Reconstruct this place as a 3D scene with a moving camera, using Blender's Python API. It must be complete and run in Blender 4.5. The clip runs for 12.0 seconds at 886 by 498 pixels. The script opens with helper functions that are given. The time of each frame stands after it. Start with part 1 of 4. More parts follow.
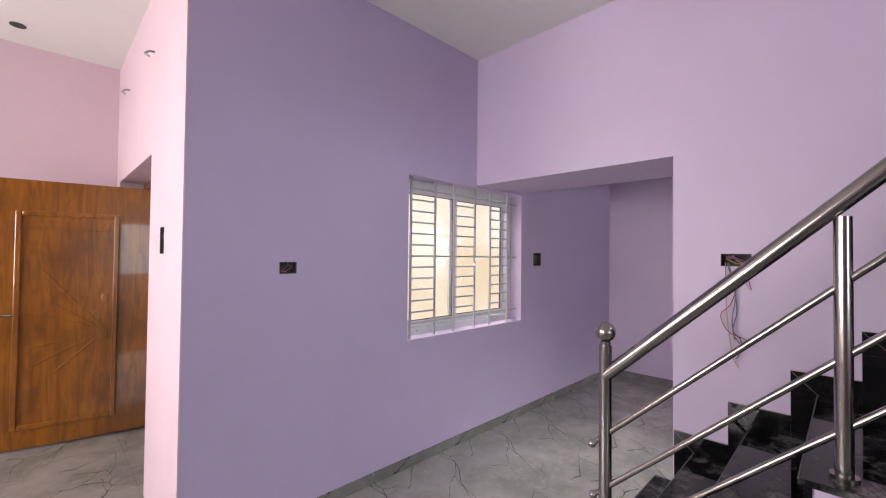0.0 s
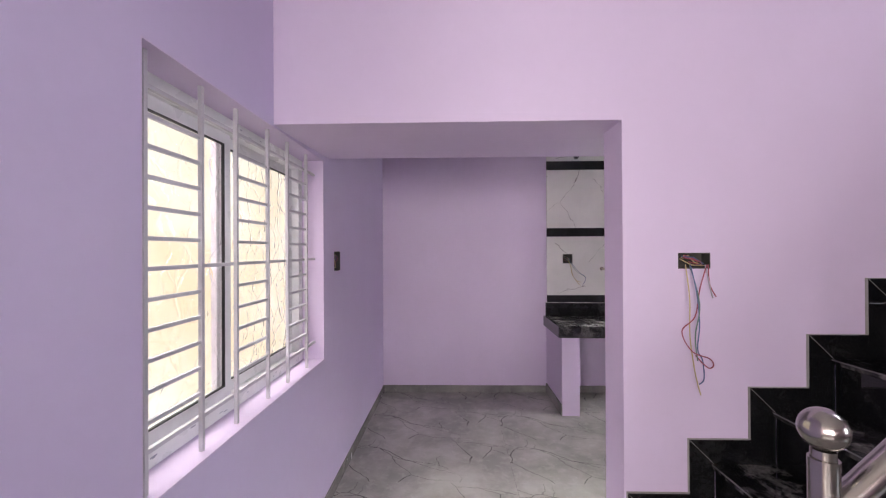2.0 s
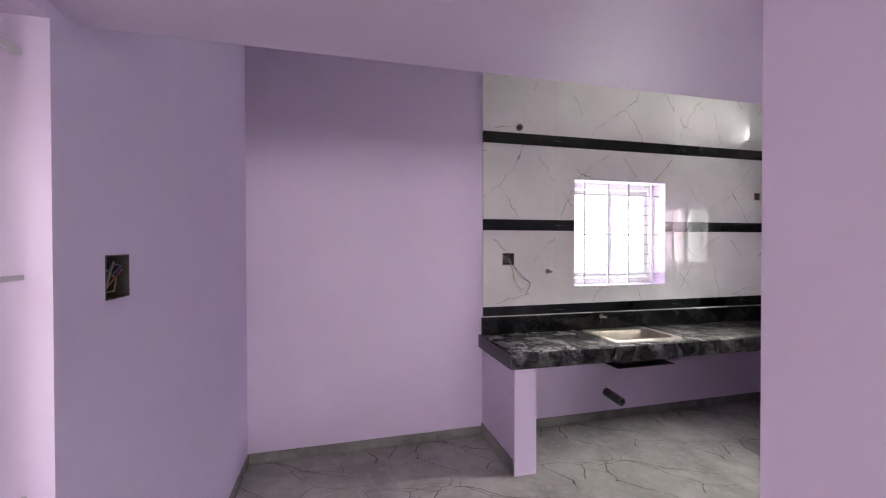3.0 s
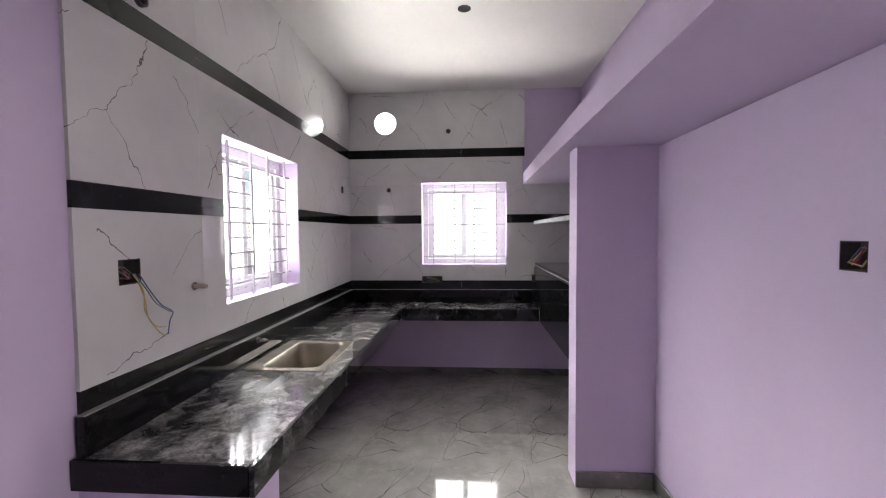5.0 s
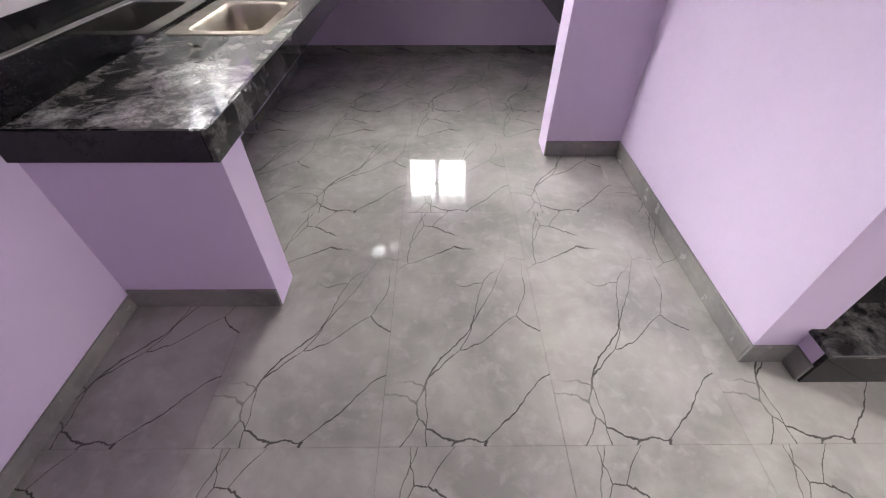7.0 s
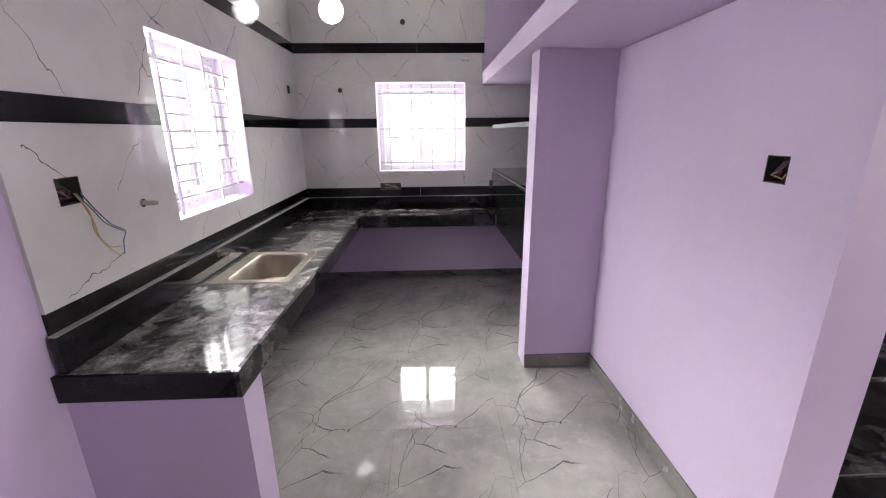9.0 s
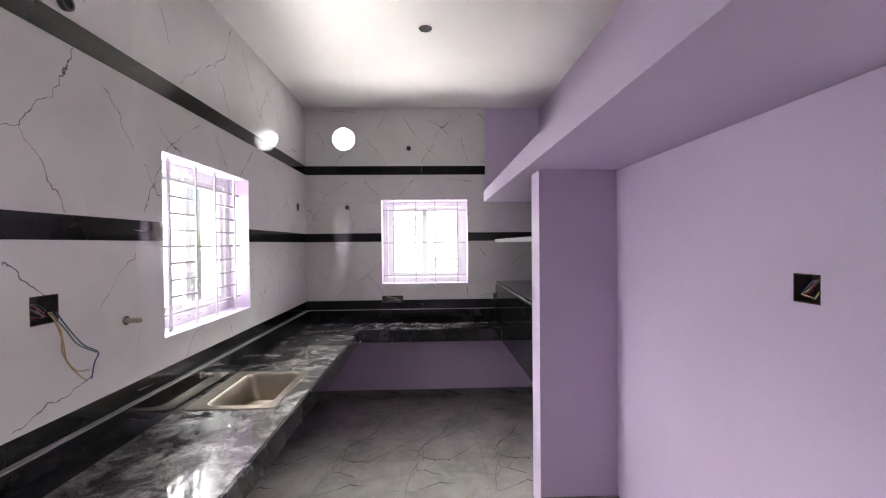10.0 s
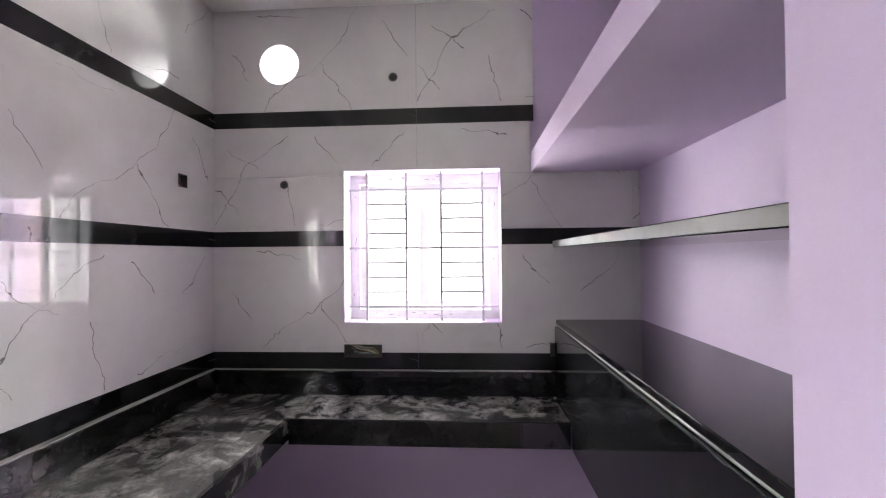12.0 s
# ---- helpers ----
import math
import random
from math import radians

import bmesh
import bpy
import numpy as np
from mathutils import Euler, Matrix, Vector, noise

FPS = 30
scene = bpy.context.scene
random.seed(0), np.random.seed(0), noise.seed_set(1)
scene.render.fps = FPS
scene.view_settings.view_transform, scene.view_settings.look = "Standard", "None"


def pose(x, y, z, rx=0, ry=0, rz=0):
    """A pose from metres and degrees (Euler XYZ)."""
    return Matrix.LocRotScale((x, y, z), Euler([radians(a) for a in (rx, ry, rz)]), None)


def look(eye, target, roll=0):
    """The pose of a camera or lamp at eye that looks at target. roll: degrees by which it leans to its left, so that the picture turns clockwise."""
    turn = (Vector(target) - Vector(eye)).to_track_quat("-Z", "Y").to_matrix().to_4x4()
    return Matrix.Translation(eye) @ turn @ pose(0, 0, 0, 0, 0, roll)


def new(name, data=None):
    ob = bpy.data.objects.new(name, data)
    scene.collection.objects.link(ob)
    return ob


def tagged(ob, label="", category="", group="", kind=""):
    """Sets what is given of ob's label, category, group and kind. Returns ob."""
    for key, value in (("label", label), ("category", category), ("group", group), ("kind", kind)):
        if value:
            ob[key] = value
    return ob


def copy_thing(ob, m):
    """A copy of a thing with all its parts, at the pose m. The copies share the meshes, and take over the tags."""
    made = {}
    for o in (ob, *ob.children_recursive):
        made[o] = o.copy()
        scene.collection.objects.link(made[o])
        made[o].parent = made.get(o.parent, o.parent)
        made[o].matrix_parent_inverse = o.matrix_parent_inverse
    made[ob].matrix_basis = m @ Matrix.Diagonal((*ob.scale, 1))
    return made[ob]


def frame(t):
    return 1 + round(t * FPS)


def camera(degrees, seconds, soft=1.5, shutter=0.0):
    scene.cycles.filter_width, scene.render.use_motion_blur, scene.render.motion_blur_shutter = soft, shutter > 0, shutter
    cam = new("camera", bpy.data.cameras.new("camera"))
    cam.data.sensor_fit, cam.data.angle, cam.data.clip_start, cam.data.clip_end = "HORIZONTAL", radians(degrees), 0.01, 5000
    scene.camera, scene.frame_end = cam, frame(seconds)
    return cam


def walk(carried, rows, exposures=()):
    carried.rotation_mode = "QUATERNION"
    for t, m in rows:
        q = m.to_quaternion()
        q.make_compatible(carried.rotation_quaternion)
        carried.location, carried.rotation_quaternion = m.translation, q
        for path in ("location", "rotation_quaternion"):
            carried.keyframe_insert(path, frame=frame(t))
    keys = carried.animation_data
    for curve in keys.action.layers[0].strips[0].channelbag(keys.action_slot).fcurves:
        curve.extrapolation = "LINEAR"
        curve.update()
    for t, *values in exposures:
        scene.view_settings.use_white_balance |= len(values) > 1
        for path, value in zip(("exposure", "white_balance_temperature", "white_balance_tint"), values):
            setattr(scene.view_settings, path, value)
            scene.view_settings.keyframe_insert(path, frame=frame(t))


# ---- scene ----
cam = camera(95.3, 12.0, soft=1.15)
ROWS = [
    (0.0, 1.072, 1.093, 1.458, -44.84, 1.04, 0.64),
    (0.5, 1.134, 1.633, 1.467, -61.89, 1.00, 0.77),
    (1.0, 1.311, 2.112, 1.474, -75.94, 0.93, 0.28),
    (1.5, 1.503, 2.457, 1.490, -84.40, 0.74, -0.00),
    (2.0, 1.912, 2.490, 1.503, -88.45, 0.21, -0.30),
    (2.5, 2.524, 2.545, 1.496, -93.11, 0.02, -0.26),
    (3.0, 3.161, 2.640, 1.527, -104.70, -0.60, -0.10),
    (3.5, 3.778, 2.672, 1.520, -122.05, -0.18, -0.01),
    (3.7, 3.957, 2.678, 1.518, -130.10, -0.30, 0.20),
    (5.3, 4.945, 2.763, 1.556, -180.21, -3.96, -0.58),
    (5.5, 4.931, 2.730, 1.549, -180.79, -7.26, -0.56),
    (6.0, 4.926, 2.669, 1.488, -181.07, -21.47, -0.28),
    (6.5, 4.933, 2.608, 1.392, -180.92, -38.01, 0.13),
    (6.7, 4.932, 2.596, 1.354, -180.62, -43.83, 0.20),
    (8.3, 4.944, 2.664, 1.490, -181.53, -40.89, 0.46),
    (8.5, 4.923, 2.705, 1.537, -181.65, -33.88, -0.09),
    (9.0, 4.921, 2.795, 1.602, -182.22, -16.27, -0.57),
    (9.5, 4.912, 2.799, 1.615, -182.10, -4.99, -0.59),
    (10.0, 4.913, 2.683, 1.617, -181.90, -0.77, -0.55),
    (10.5, 4.877, 2.327, 1.620, -181.30, 0.01, -0.41),
    (11.0, 4.858, 1.816, 1.622, -181.21, 0.08, -0.51),
    (11.5, 4.761, 1.250, 1.599, -179.57, 0.66, -0.57),
    (12.0, 4.708, 0.723, 1.585, -176.73, 0.86, -0.51),
]
EXPOSURES = [(0.0, 0.15), (1.0, 0.3), (2.0, 0.45), (2.5, 0.2), (3.0, 0.55), (3.5, 0.7), (5.4, 0.1), (6.0, 0.18), (6.5, 0.62), (8.5, 0.75), (9.5, 0.32), (11.0, 0.34), (12.0, 0.55)]
walk(cam, [(t, pose(x, y, z, 90 + pitch, 0, yaw) @ pose(0, 0, 0, 0, 0, roll)) for t, x, y, z, yaw, pitch, roll in ROWS], EXPOSURES)

# ---------------------------------------------------------------- light
SUN_EL, SUN_AZ = 50.0, 255.0
world = bpy.data.worlds.new("world")
scene.world = world
world.use_nodes = True
wn = world.node_tree.nodes
sky = wn.new("ShaderNodeTexSky")
sky.sky_type, sky.sun_disc = "NISHITA", False
sky.sun_elevation, sky.sun_rotation = radians(SUN_EL), radians(SUN_AZ)
world.node_tree.links.new(sky.outputs[0], wn["Background"].inputs[0])
wn["Background"].inputs[1].default_value = 0.12
sun = new("sun", bpy.data.lights.new("sun", "SUN"))
sun.data.energy, sun.data.angle, sun.data.color = 3.0, radians(0.5), (1.0, 0.95, 0.87)
az, el = radians(SUN_AZ), radians(SUN_EL)
sun.matrix_world = look((math.sin(az) * math.cos(el) * 30, math.cos(az) * math.cos(el) * 30, math.sin(el) * 30), (0, 0, 0))


def window_light(name, eye, target, w, h, watts, colour):
    """Area lamp standing in for daylight at an opening, built or assumed."""
    ob = new(name, bpy.data.lights.new(name, "AREA"))
    ob.data.shape, ob.data.size, ob.data.size_y, ob.data.energy, ob.data.color = "RECTANGLE", w, h, watts, colour
    ob.matrix_world = look(eye, target)
    return ob


DAY = (1.0, 0.985, 0.97)
window_light("skylight_south", (4.96, -2.45, 3.15), (4.96, -1.7, 1.5), 1.9, 0.9, 130, DAY)
window_light("skylight_east", (7.06, 0.21, 3.15), (6.3, 0.21, 1.5), 1.9, 0.9, 90, DAY)
window_light("yardlight_south", (4.96, -2.5, 0.25), (4.96, -1.6, 1.7), 1.9, 0.9, 430, (1.0, 0.97, 0.92))
window_light("yardlight_east", (7.1, 0.21, 0.25), (6.2, 0.21, 1.7), 1.9, 0.9, 390, (1.0, 0.97, 0.92))
window_light("sidelight_south_east", (6.75, -2.45, 1.75), (4.96, -1.7, 1.62), 1.1, 1.3, 260, DAY)
window_light("sidelight_east_north", (7.05, 1.95, 1.75), (6.3, 0.21, 1.62), 1.1, 1.3, 60, DAY)
window_light("skylight_east_side", (7.85, -0.45, 1.95), (6.3, 0.15, 1.62), 1.6, 1.7, 130, DAY)
window_light("skylight_east_far", (7.95, -0.6, 2.65), (6.3, 0.3, 1.9), 2.6, 0.6, 520, DAY)
window_light("skylight_south_far", (4.96, -3.4, 2.66), (4.96, -1.7, 1.95), 2.4, 0.6, 560, DAY)
window_light("skylight_north", (3.55, 4.1, 2.95), (3.55, 2.6, 1.0), 1.5, 1.0, 80, (1.0, 0.96, 0.92))
# assumed west opening out of view, set to brighten the lintel and alcove
west = window_light("daylight_west", (-2.15, 2.6, 1.55), (0, 2.6, 1.55), 1.7, 1.3, 27, (1.0, 0.92, 0.92))
west.data.spread = radians(85)
window_light("daylight_stair", (2.98, -2.8, 4.4), (2.98, 0, 3.4), 1.0, 1.2, 40, (0.86, 0.92, 1.0))
# unseen opening and lamp added at the back to brighten the purple wall
back = window_light("added_light_back", (0.3, -2.8, 1.55), (0.9, 0, 1.45), 1.5, 1.2, 13, (0.86, 0.92, 1.0))
back.data.spread = radians(110)
# unseen lamp inside the lobby's closed west wall, for openings that aren't built
window_light("daylight_entry", (-1.95, 4.55, 1.6), (1, 4.55, 1.6), 1.2, 1.2, 85, (1.0, 0.95, 0.9))

# ---------------------------------------------------------------- materials
def nodes_of(name, rough=0.5, metal=0.0, base=(0.5, 0.5, 0.5)):
    m = bpy.data.materials.new(name)
    m.use_nodes = True
    nt = m.node_tree
    b = nt.nodes["Principled BSDF"]
    b.inputs["Base Color"].default_value = (*base, 1)
    b.inputs["Roughness"].default_value, b.inputs["Metallic"].default_value = rough, metal
    return m, nt, b


def node(nt, kind, ins=None, **props):
    n = nt.nodes.new("ShaderNode" + kind)
    for k, v in props.items():
        if k == "operation":
            n.operation = v
        elif k == "feature":
            n.feature = v
        elif k == "data_type":
            n.data_type = v
        elif k == "blend_type":
            n.blend_type = v
    for k, v in (ins or {}).items():
        if isinstance(v, bpy.types.NodeSocket):
            nt.links.new(v, n.inputs[k])
        else:
            n.inputs[k].default_value = v
    return n


def place_of(nt, period=None, turn=None):
    """Coordinates in metres; with a period, wrapped so that every tile carries the same print."""
    co = node(nt, "NewGeometry").outputs["Position"]
    if period:
        size, start = period
        co = node(nt, "VectorMath", {0: co, 1: tuple(a + b for a, b in zip(start, size)), 2: start}, operation="WRAP").outputs[0]
    return co


def noise_of(nt, co, scale, detail=4.0, rough=0.55, distort=0.0):
    return node(nt, "TexNoise", {"Vector": co, "Scale": scale, "Detail": detail, "Roughness": rough, "Distortion": distort})


def ramp(nt, fac, lo, hi, a=0.0, b=1.0):
    return node(nt, "MapRange", {0: fac, 1: lo, 2: hi, 3: a, 4: b}).outputs[0]


def mix(nt, fac, a, b):
    n = node(nt, "Mix", data_type="RGBA")
    for sock, v in ((n.inputs[0], fac), (n.inputs[6], a), (n.inputs[7], b)):
        if isinstance(v, bpy.types.NodeSocket):
            nt.links.new(v, sock)
        else:
            sock.default_value = v if isinstance(v, float) else (*v, 1)
    return n.outputs[2]


def bump(nt, b, height, strength, distance):
    n = node(nt, "Bump", {"Height": height, "Strength": strength, "Distance": distance})
    nt.links.new(n.outputs[0], b.inputs["Normal"])


def paint(name, colour, rough=0.55):
    m, nt, b = nodes_of(name, rough)
    co = place_of(nt)
    big, fine = noise_of(nt, co, 1.3, 3), noise_of(nt, co, 26.0, 5)
    c = mix(nt, ramp(nt, big.outputs[0], 0.3, 0.7), tuple(v * 0.965 for v in colour), tuple(min(v * 1.03, 1) for v in colour))
    c = mix(nt, ramp(nt, fine.outputs[0], 0.35, 0.75, 0.0, 0.25), c, tuple(v * 0.93 for v in colour))
    nt.links.new(c, b.inputs["Base Color"])
    bump(nt, b, fine.outputs[0], 0.12, 0.003)
    return m


def veins(nt, co, scale, width, gate, seed):
    """Thin, broken, crack-like lines, 0 to 1."""
    wob = noise_of(nt, co, 2.2, 2, 0.5)
    off = node(nt, "VectorMath", {0: wob.outputs["Color"], 1: (0.26, 0.26, 0.26)}, operation="MULTIPLY")
    p = node(nt, "VectorMath", {0: co, 1: off.outputs[0]}, operation="ADD")
    fine = noise_of(nt, co, 26.0, 3)
    off2 = node(nt, "VectorMath", {0: fine.outputs["Color"], 1: (0.022, 0.022, 0.022)}, operation="MULTIPLY")
    p = node(nt, "VectorMath", {0: p.outputs[0], 1: off2.outputs[0]}, operation="ADD")
    p = node(nt, "VectorMath", {0: p.outputs[0], 1: (seed, seed * 1.7, seed * 0.6)}, operation="ADD")
    v = node(nt, "TexVoronoi", {"Vector": p.outputs[0], "Scale": scale}, feature="DISTANCE_TO_EDGE")
    thick = noise_of(nt, co, 5.0, 2)
    w = ramp(nt, thick.outputs[0], 0.3, 0.75, width * 0.4, width * 1.3)
    q = node(nt, "Math", {0: v.outputs["Distance"], 1: w}, operation="DIVIDE").outputs[0]
    line = ramp(nt, q, 0.45, 1.0, 1.0, 0.0)
    g = noise_of(nt, p.outputs[0], 1.7, 1)
    return node(nt, "Math", {0: line, 1: ramp(nt, g.outputs[0], gate, gate + 0.07)}, operation="MULTIPLY").outputs[0]


def marble(name, light, dark, line, scale, rough, gate, width, period, skew):
    """Polished stone print with clouds and crack-like veins drawn out along skew."""
    m, nt, b = nodes_of(name, rough)
    co = place_of(nt, period)
    free = place_of(nt)
    cloud = noise_of(nt, free, 2.6, 6, 0.62, 0.25)
    soft = noise_of(nt, free, 6.5, 4, 0.6, 0.35)
    c = mix(nt, ramp(nt, cloud.outputs[0], 0.38, 0.64), dark, light)
    c = mix(nt, ramp(nt, soft.outputs[0], 0.5, 0.8, 0.0, 0.35), c, light)
    mottle = noise_of(nt, free, 15.0, 4, 0.6, 0.4)
    c = mix(nt, ramp(nt, mottle.outputs[0], 0.53, 0.66, 0.0, 0.32), c, tuple(min(v * 1.18, 1.0) for v in light))
    turned = node(nt, "VectorRotate", {"Vector": co, "Axis": skew[0], "Angle": radians(skew[1])}).outputs[0]
    drawn = node(nt, "VectorMath", {0: turned, 1: skew[2]}, operation="MULTIPLY").outputs[0]
    v1, v2 = veins(nt, drawn, scale, width, gate, 3.0), veins(nt, drawn, scale * 1.25, width * 0.9, gate + 0.06, 11.0)
    v = node(nt, "Math", {0: v1, 1: v2}, operation="MAXIMUM").outputs[0]
    c = mix(nt, node(nt, "Math", {0: v, 1: 0.9}, operation="MULTIPLY").outputs[0], c, line)
    nt.links.new(c, b.inputs["Base Color"])
    b.inputs["Specular IOR Level"].default_value = 0.5 if light[0] > 0.1 else 0.3
    dirt = noise_of(nt, free, 14.0, 4)
    nt.links.new(ramp(nt, dirt.outputs[0], 0.4, 0.75, rough, rough * 1.9), b.inputs["Roughness"])
    return m


# hairline cracks of the two tile prints, in metres from a tile's lower corner
PRINT_A = [[(0.87, 0.61), (0.77, 0.39), (0.63, 0.26), (0.37, 0.10), (0.30, 0.0)], [(0.65, 0.28), (0.84, 0.0)], [(0.13, 0.35), (0.23, 0.18)], [(0.28, 0.58), (0.53, 0.55)], [(1.02, 0.52), (1.16, 0.30)]]
PRINT_B = [[(0.47, 0.57), (0.20, 0.38), (0.02, 0.05)], [(0.10, 0.48), (0.28, 0.35)], [(0.02, 0.25), (0.15, 0.11)], [(0.43, 0.30), (0.50, 0.02)], [(0.62, 0.55), (0.75, 0.40)], [(0.63, 0.03), (0.93, 0.09)], [(0.95, 0.36), (1.15, 0.56)]]


def cracked_tile(name, light, dark, line, rough):
    """Polished white tile whose print carries long hairline cracks, two prints in turn."""
    m, nt, b = nodes_of(name, rough)
    free = place_of(nt)
    cloud, soft = noise_of(nt, free, 2.2, 5, 0.6, 0.3), noise_of(nt, free, 7.0, 4)
    c = mix(nt, ramp(nt, cloud.outputs[0], 0.36, 0.66), dark, light)
    c = mix(nt, ramp(nt, soft.outputs[0], 0.5, 0.8, 0.0, 0.3), c, light)
    # run along the wall and height above the first row
    run = node(nt, "VectorMath", {0: free, 1: (-1.0, -1.0, 0.0)}, operation="DOT_PRODUCT").outputs["Value"]
    run = node(nt, "Math", {0: run, 1: 6.2 + 0.87 - 0.045 + 6 * 1.205}, operation="ADD").outputs[0]
    high = node(nt, "VectorMath", {0: free, 1: (0.0, 0.0, 1.0)}, operation="DOT_PRODUCT").outputs["Value"]
    high = node(nt, "Math", {0: high, 1: 1.026}, operation="SUBTRACT").outputs[0]
    col, row = node(nt, "Math", {0: run, 1: 1.205}, operation="DIVIDE").outputs[0], node(nt, "Math", {0: high, 1: 0.7075}, operation="DIVIDE").outputs[0]
    ci, ri = node(nt, "Math", {0: col}, operation="FLOOR").outputs[0], node(nt, "Math", {0: row}, operation="FLOOR").outputs[0]
    which = node(nt, "Math", {0: node(nt, "Math", {0: ci, 1: ri}, operation="ADD").outputs[0], 1: 2.0}, operation="FLOORED_MODULO").outputs[0]
    u = node(nt, "Math", {0: node(nt, "Math", {0: col}, operation="FRACT").outputs[0], 1: 1.205}, operation="MULTIPLY").outputs[0]
    u = node(nt, "Math", {0: u, 1: node(nt, "Math", {0: which, 1: 2.0}, operation="MULTIPLY").outputs[0]}, operation="ADD").outputs[0]
    v = node(nt, "Math", {0: node(nt, "Math", {0: row}, operation="FRACT").outputs[0], 1: 0.7075}, operation="MULTIPLY").outputs[0]
    p = node(nt, "CombineXYZ", {0: u, 1: v, 2: 0.0}).outputs[0]
    for scale, size in ((7.0, 0.10), (34.0, 0.024)):
        wob = node(nt, "VectorMath", {0: noise_of(nt, free, scale, 2).outputs["Color"], 1: (0.5, 0.5, 0.5)}, operation="SUBTRACT").outputs[0]
        wob = node(nt, "VectorMath", {0: wob, 1: (size, size, 0.0)}, operation="MULTIPLY").outputs[0]
        p = node(nt, "VectorMath", {0: p, 1: wob}, operation="ADD").outputs[0]
    near = None
    for shift, lines in ((0.0, PRINT_A), (2.0, PRINT_B)):
        for pts in lines:
            for (ax, ay), (bx_, by) in zip(pts, pts[1:]):
                dx, dy = bx_ - ax, by - ay
                ll = dx * dx + dy * dy
                pa = node(nt, "VectorMath", {0: p, 1: (ax + shift, ay, 0.0)}, operation="SUBTRACT").outputs[0]
                h = node(nt, "VectorMath", {0: pa, 1: (dx / ll, dy / ll, 0.0)}, operation="DOT_PRODUCT").outputs["Value"]
                at = node(nt, "VectorMath", {0: (dx, dy, 0.0), 3: ramp(nt, h, 0.0, 1.0)}, operation="SCALE").outputs[0]
                d = node(nt, "VectorMath", {0: pa, 1: at}, operation="DISTANCE").outputs["Value"]
                near = d if near is None else node(nt, "Math", {0: near, 1: d}, operation="MINIMUM").outputs[0]
    width = ramp(nt, noise_of(nt, free, 6.0, 2).outputs[0], 0.36, 0.70, 0.0006, 0.0036)
    q = node(nt, "Math", {0: near, 1: width}, operation="DIVIDE").outputs[0]
    c = mix(nt, ramp(nt, q, 0.5, 1.0, 0.9, 0.0), c, line)
    nt.links.new(c, b.inputs["Base Color"])
    dirt = noise_of(nt, free, 14.0, 4)
    nt.links.new(ramp(nt, dirt.outputs[0], 0.4, 0.75, rough, rough * 1.9), b.inputs["Roughness"])
    return m


def granite(name, dust):
    m, nt, b = nodes_of(name, 0.08)
    co = place_of(nt)
    speck = noise_of(nt, co, 160.0, 2)
    c = mix(nt, ramp(nt, speck.outputs[0], 0.56, 0.72), (0.005, 0.005, 0.006), (0.014, 0.014, 0.015))
    big, swirl, fine = noise_of(nt, co, 2.2, 4, 0.6, 1.2), noise_of(nt, co, 9.0, 6, 0.66, 0.6), noise_of(nt, co, 42.0, 4, 0.6, 1.4)
    s = node(nt, "Math", {0: ramp(nt, big.outputs[0], 0.36, 0.62), 1: ramp(nt, swirl.outputs[0], 0.44, 0.60, 0.12 if dust > 0.5 else 0.0, 1.0)}, operation="MULTIPLY").outputs[0]
    s = node(nt, "Math", {0: s, 1: ramp(nt, fine.outputs[0], 0.36, 0.6, 0.4, 1.0)}, operation="MULTIPLY").outputs[0]
    s = node(nt, "Math", {0: s, 1: dust}, operation="MULTIPLY").outputs[0]
    s = node(nt, "Math", {0: s, 1: max(dust - 0.5, 0.0) * 0.2}, operation="ADD").outputs[0]
    b.inputs["Specular IOR Level"].default_value = 0.3 if dust < 0.5 else 0.5
    c = mix(nt, s, c, (0.40, 0.385, 0.37))
    nt.links.new(c, b.inputs["Base Color"])
    nt.links.new(ramp(nt, s, 0.0, 0.8, 0.03, 0.19), b.inputs["Roughness"])
    return m


def wood(name, a, c2, scale=1.0):
    m, nt, b = nodes_of(name, 0.28)
    co = place_of(nt)
    st = node(nt, "VectorMath", {0: co, 1: (9.0 * scale, 9.0 * scale, 1.2 * scale)}, operation="MULTIPLY").outputs[0]
    g = noise_of(nt, st, 2.0, 6, 0.6, 1.5)
    blot = noise_of(nt, co, 3.0, 3)
    c = mix(nt, ramp(nt, g.outputs[0], 0.3, 0.7), a, c2)
    c = mix(nt, ramp(nt, blot.outputs[0], 0.42, 0.72, 0.0, 0.6), c, tuple(v * 0.55 for v in a))
    nt.links.new(c, b.inputs["Base Color"])
    b.inputs["Coat Weight"].default_value = 0.4
    bump(nt, b, g.outputs[0], 0.1, 0.002)
    return m


def plain(name, colour, rough, metal=0.0, vary=0.12):
    m, nt, b = nodes_of(name, rough, metal)
    co = place_of(nt)
    n = noise_of(nt, co, 9.0, 5)
    nt.links.new(mix(nt, ramp(nt, n.outputs[0], 0.3, 0.75), colour, tuple(v * (1 - vary) for v in colour)), b.inputs["Base Color"])
    nt.links.new(ramp(nt, n.outputs[0], 0.3, 0.8, rough * 0.8, min(rough * 1.35, 1.0)), b.inputs["Roughness"])
    return m


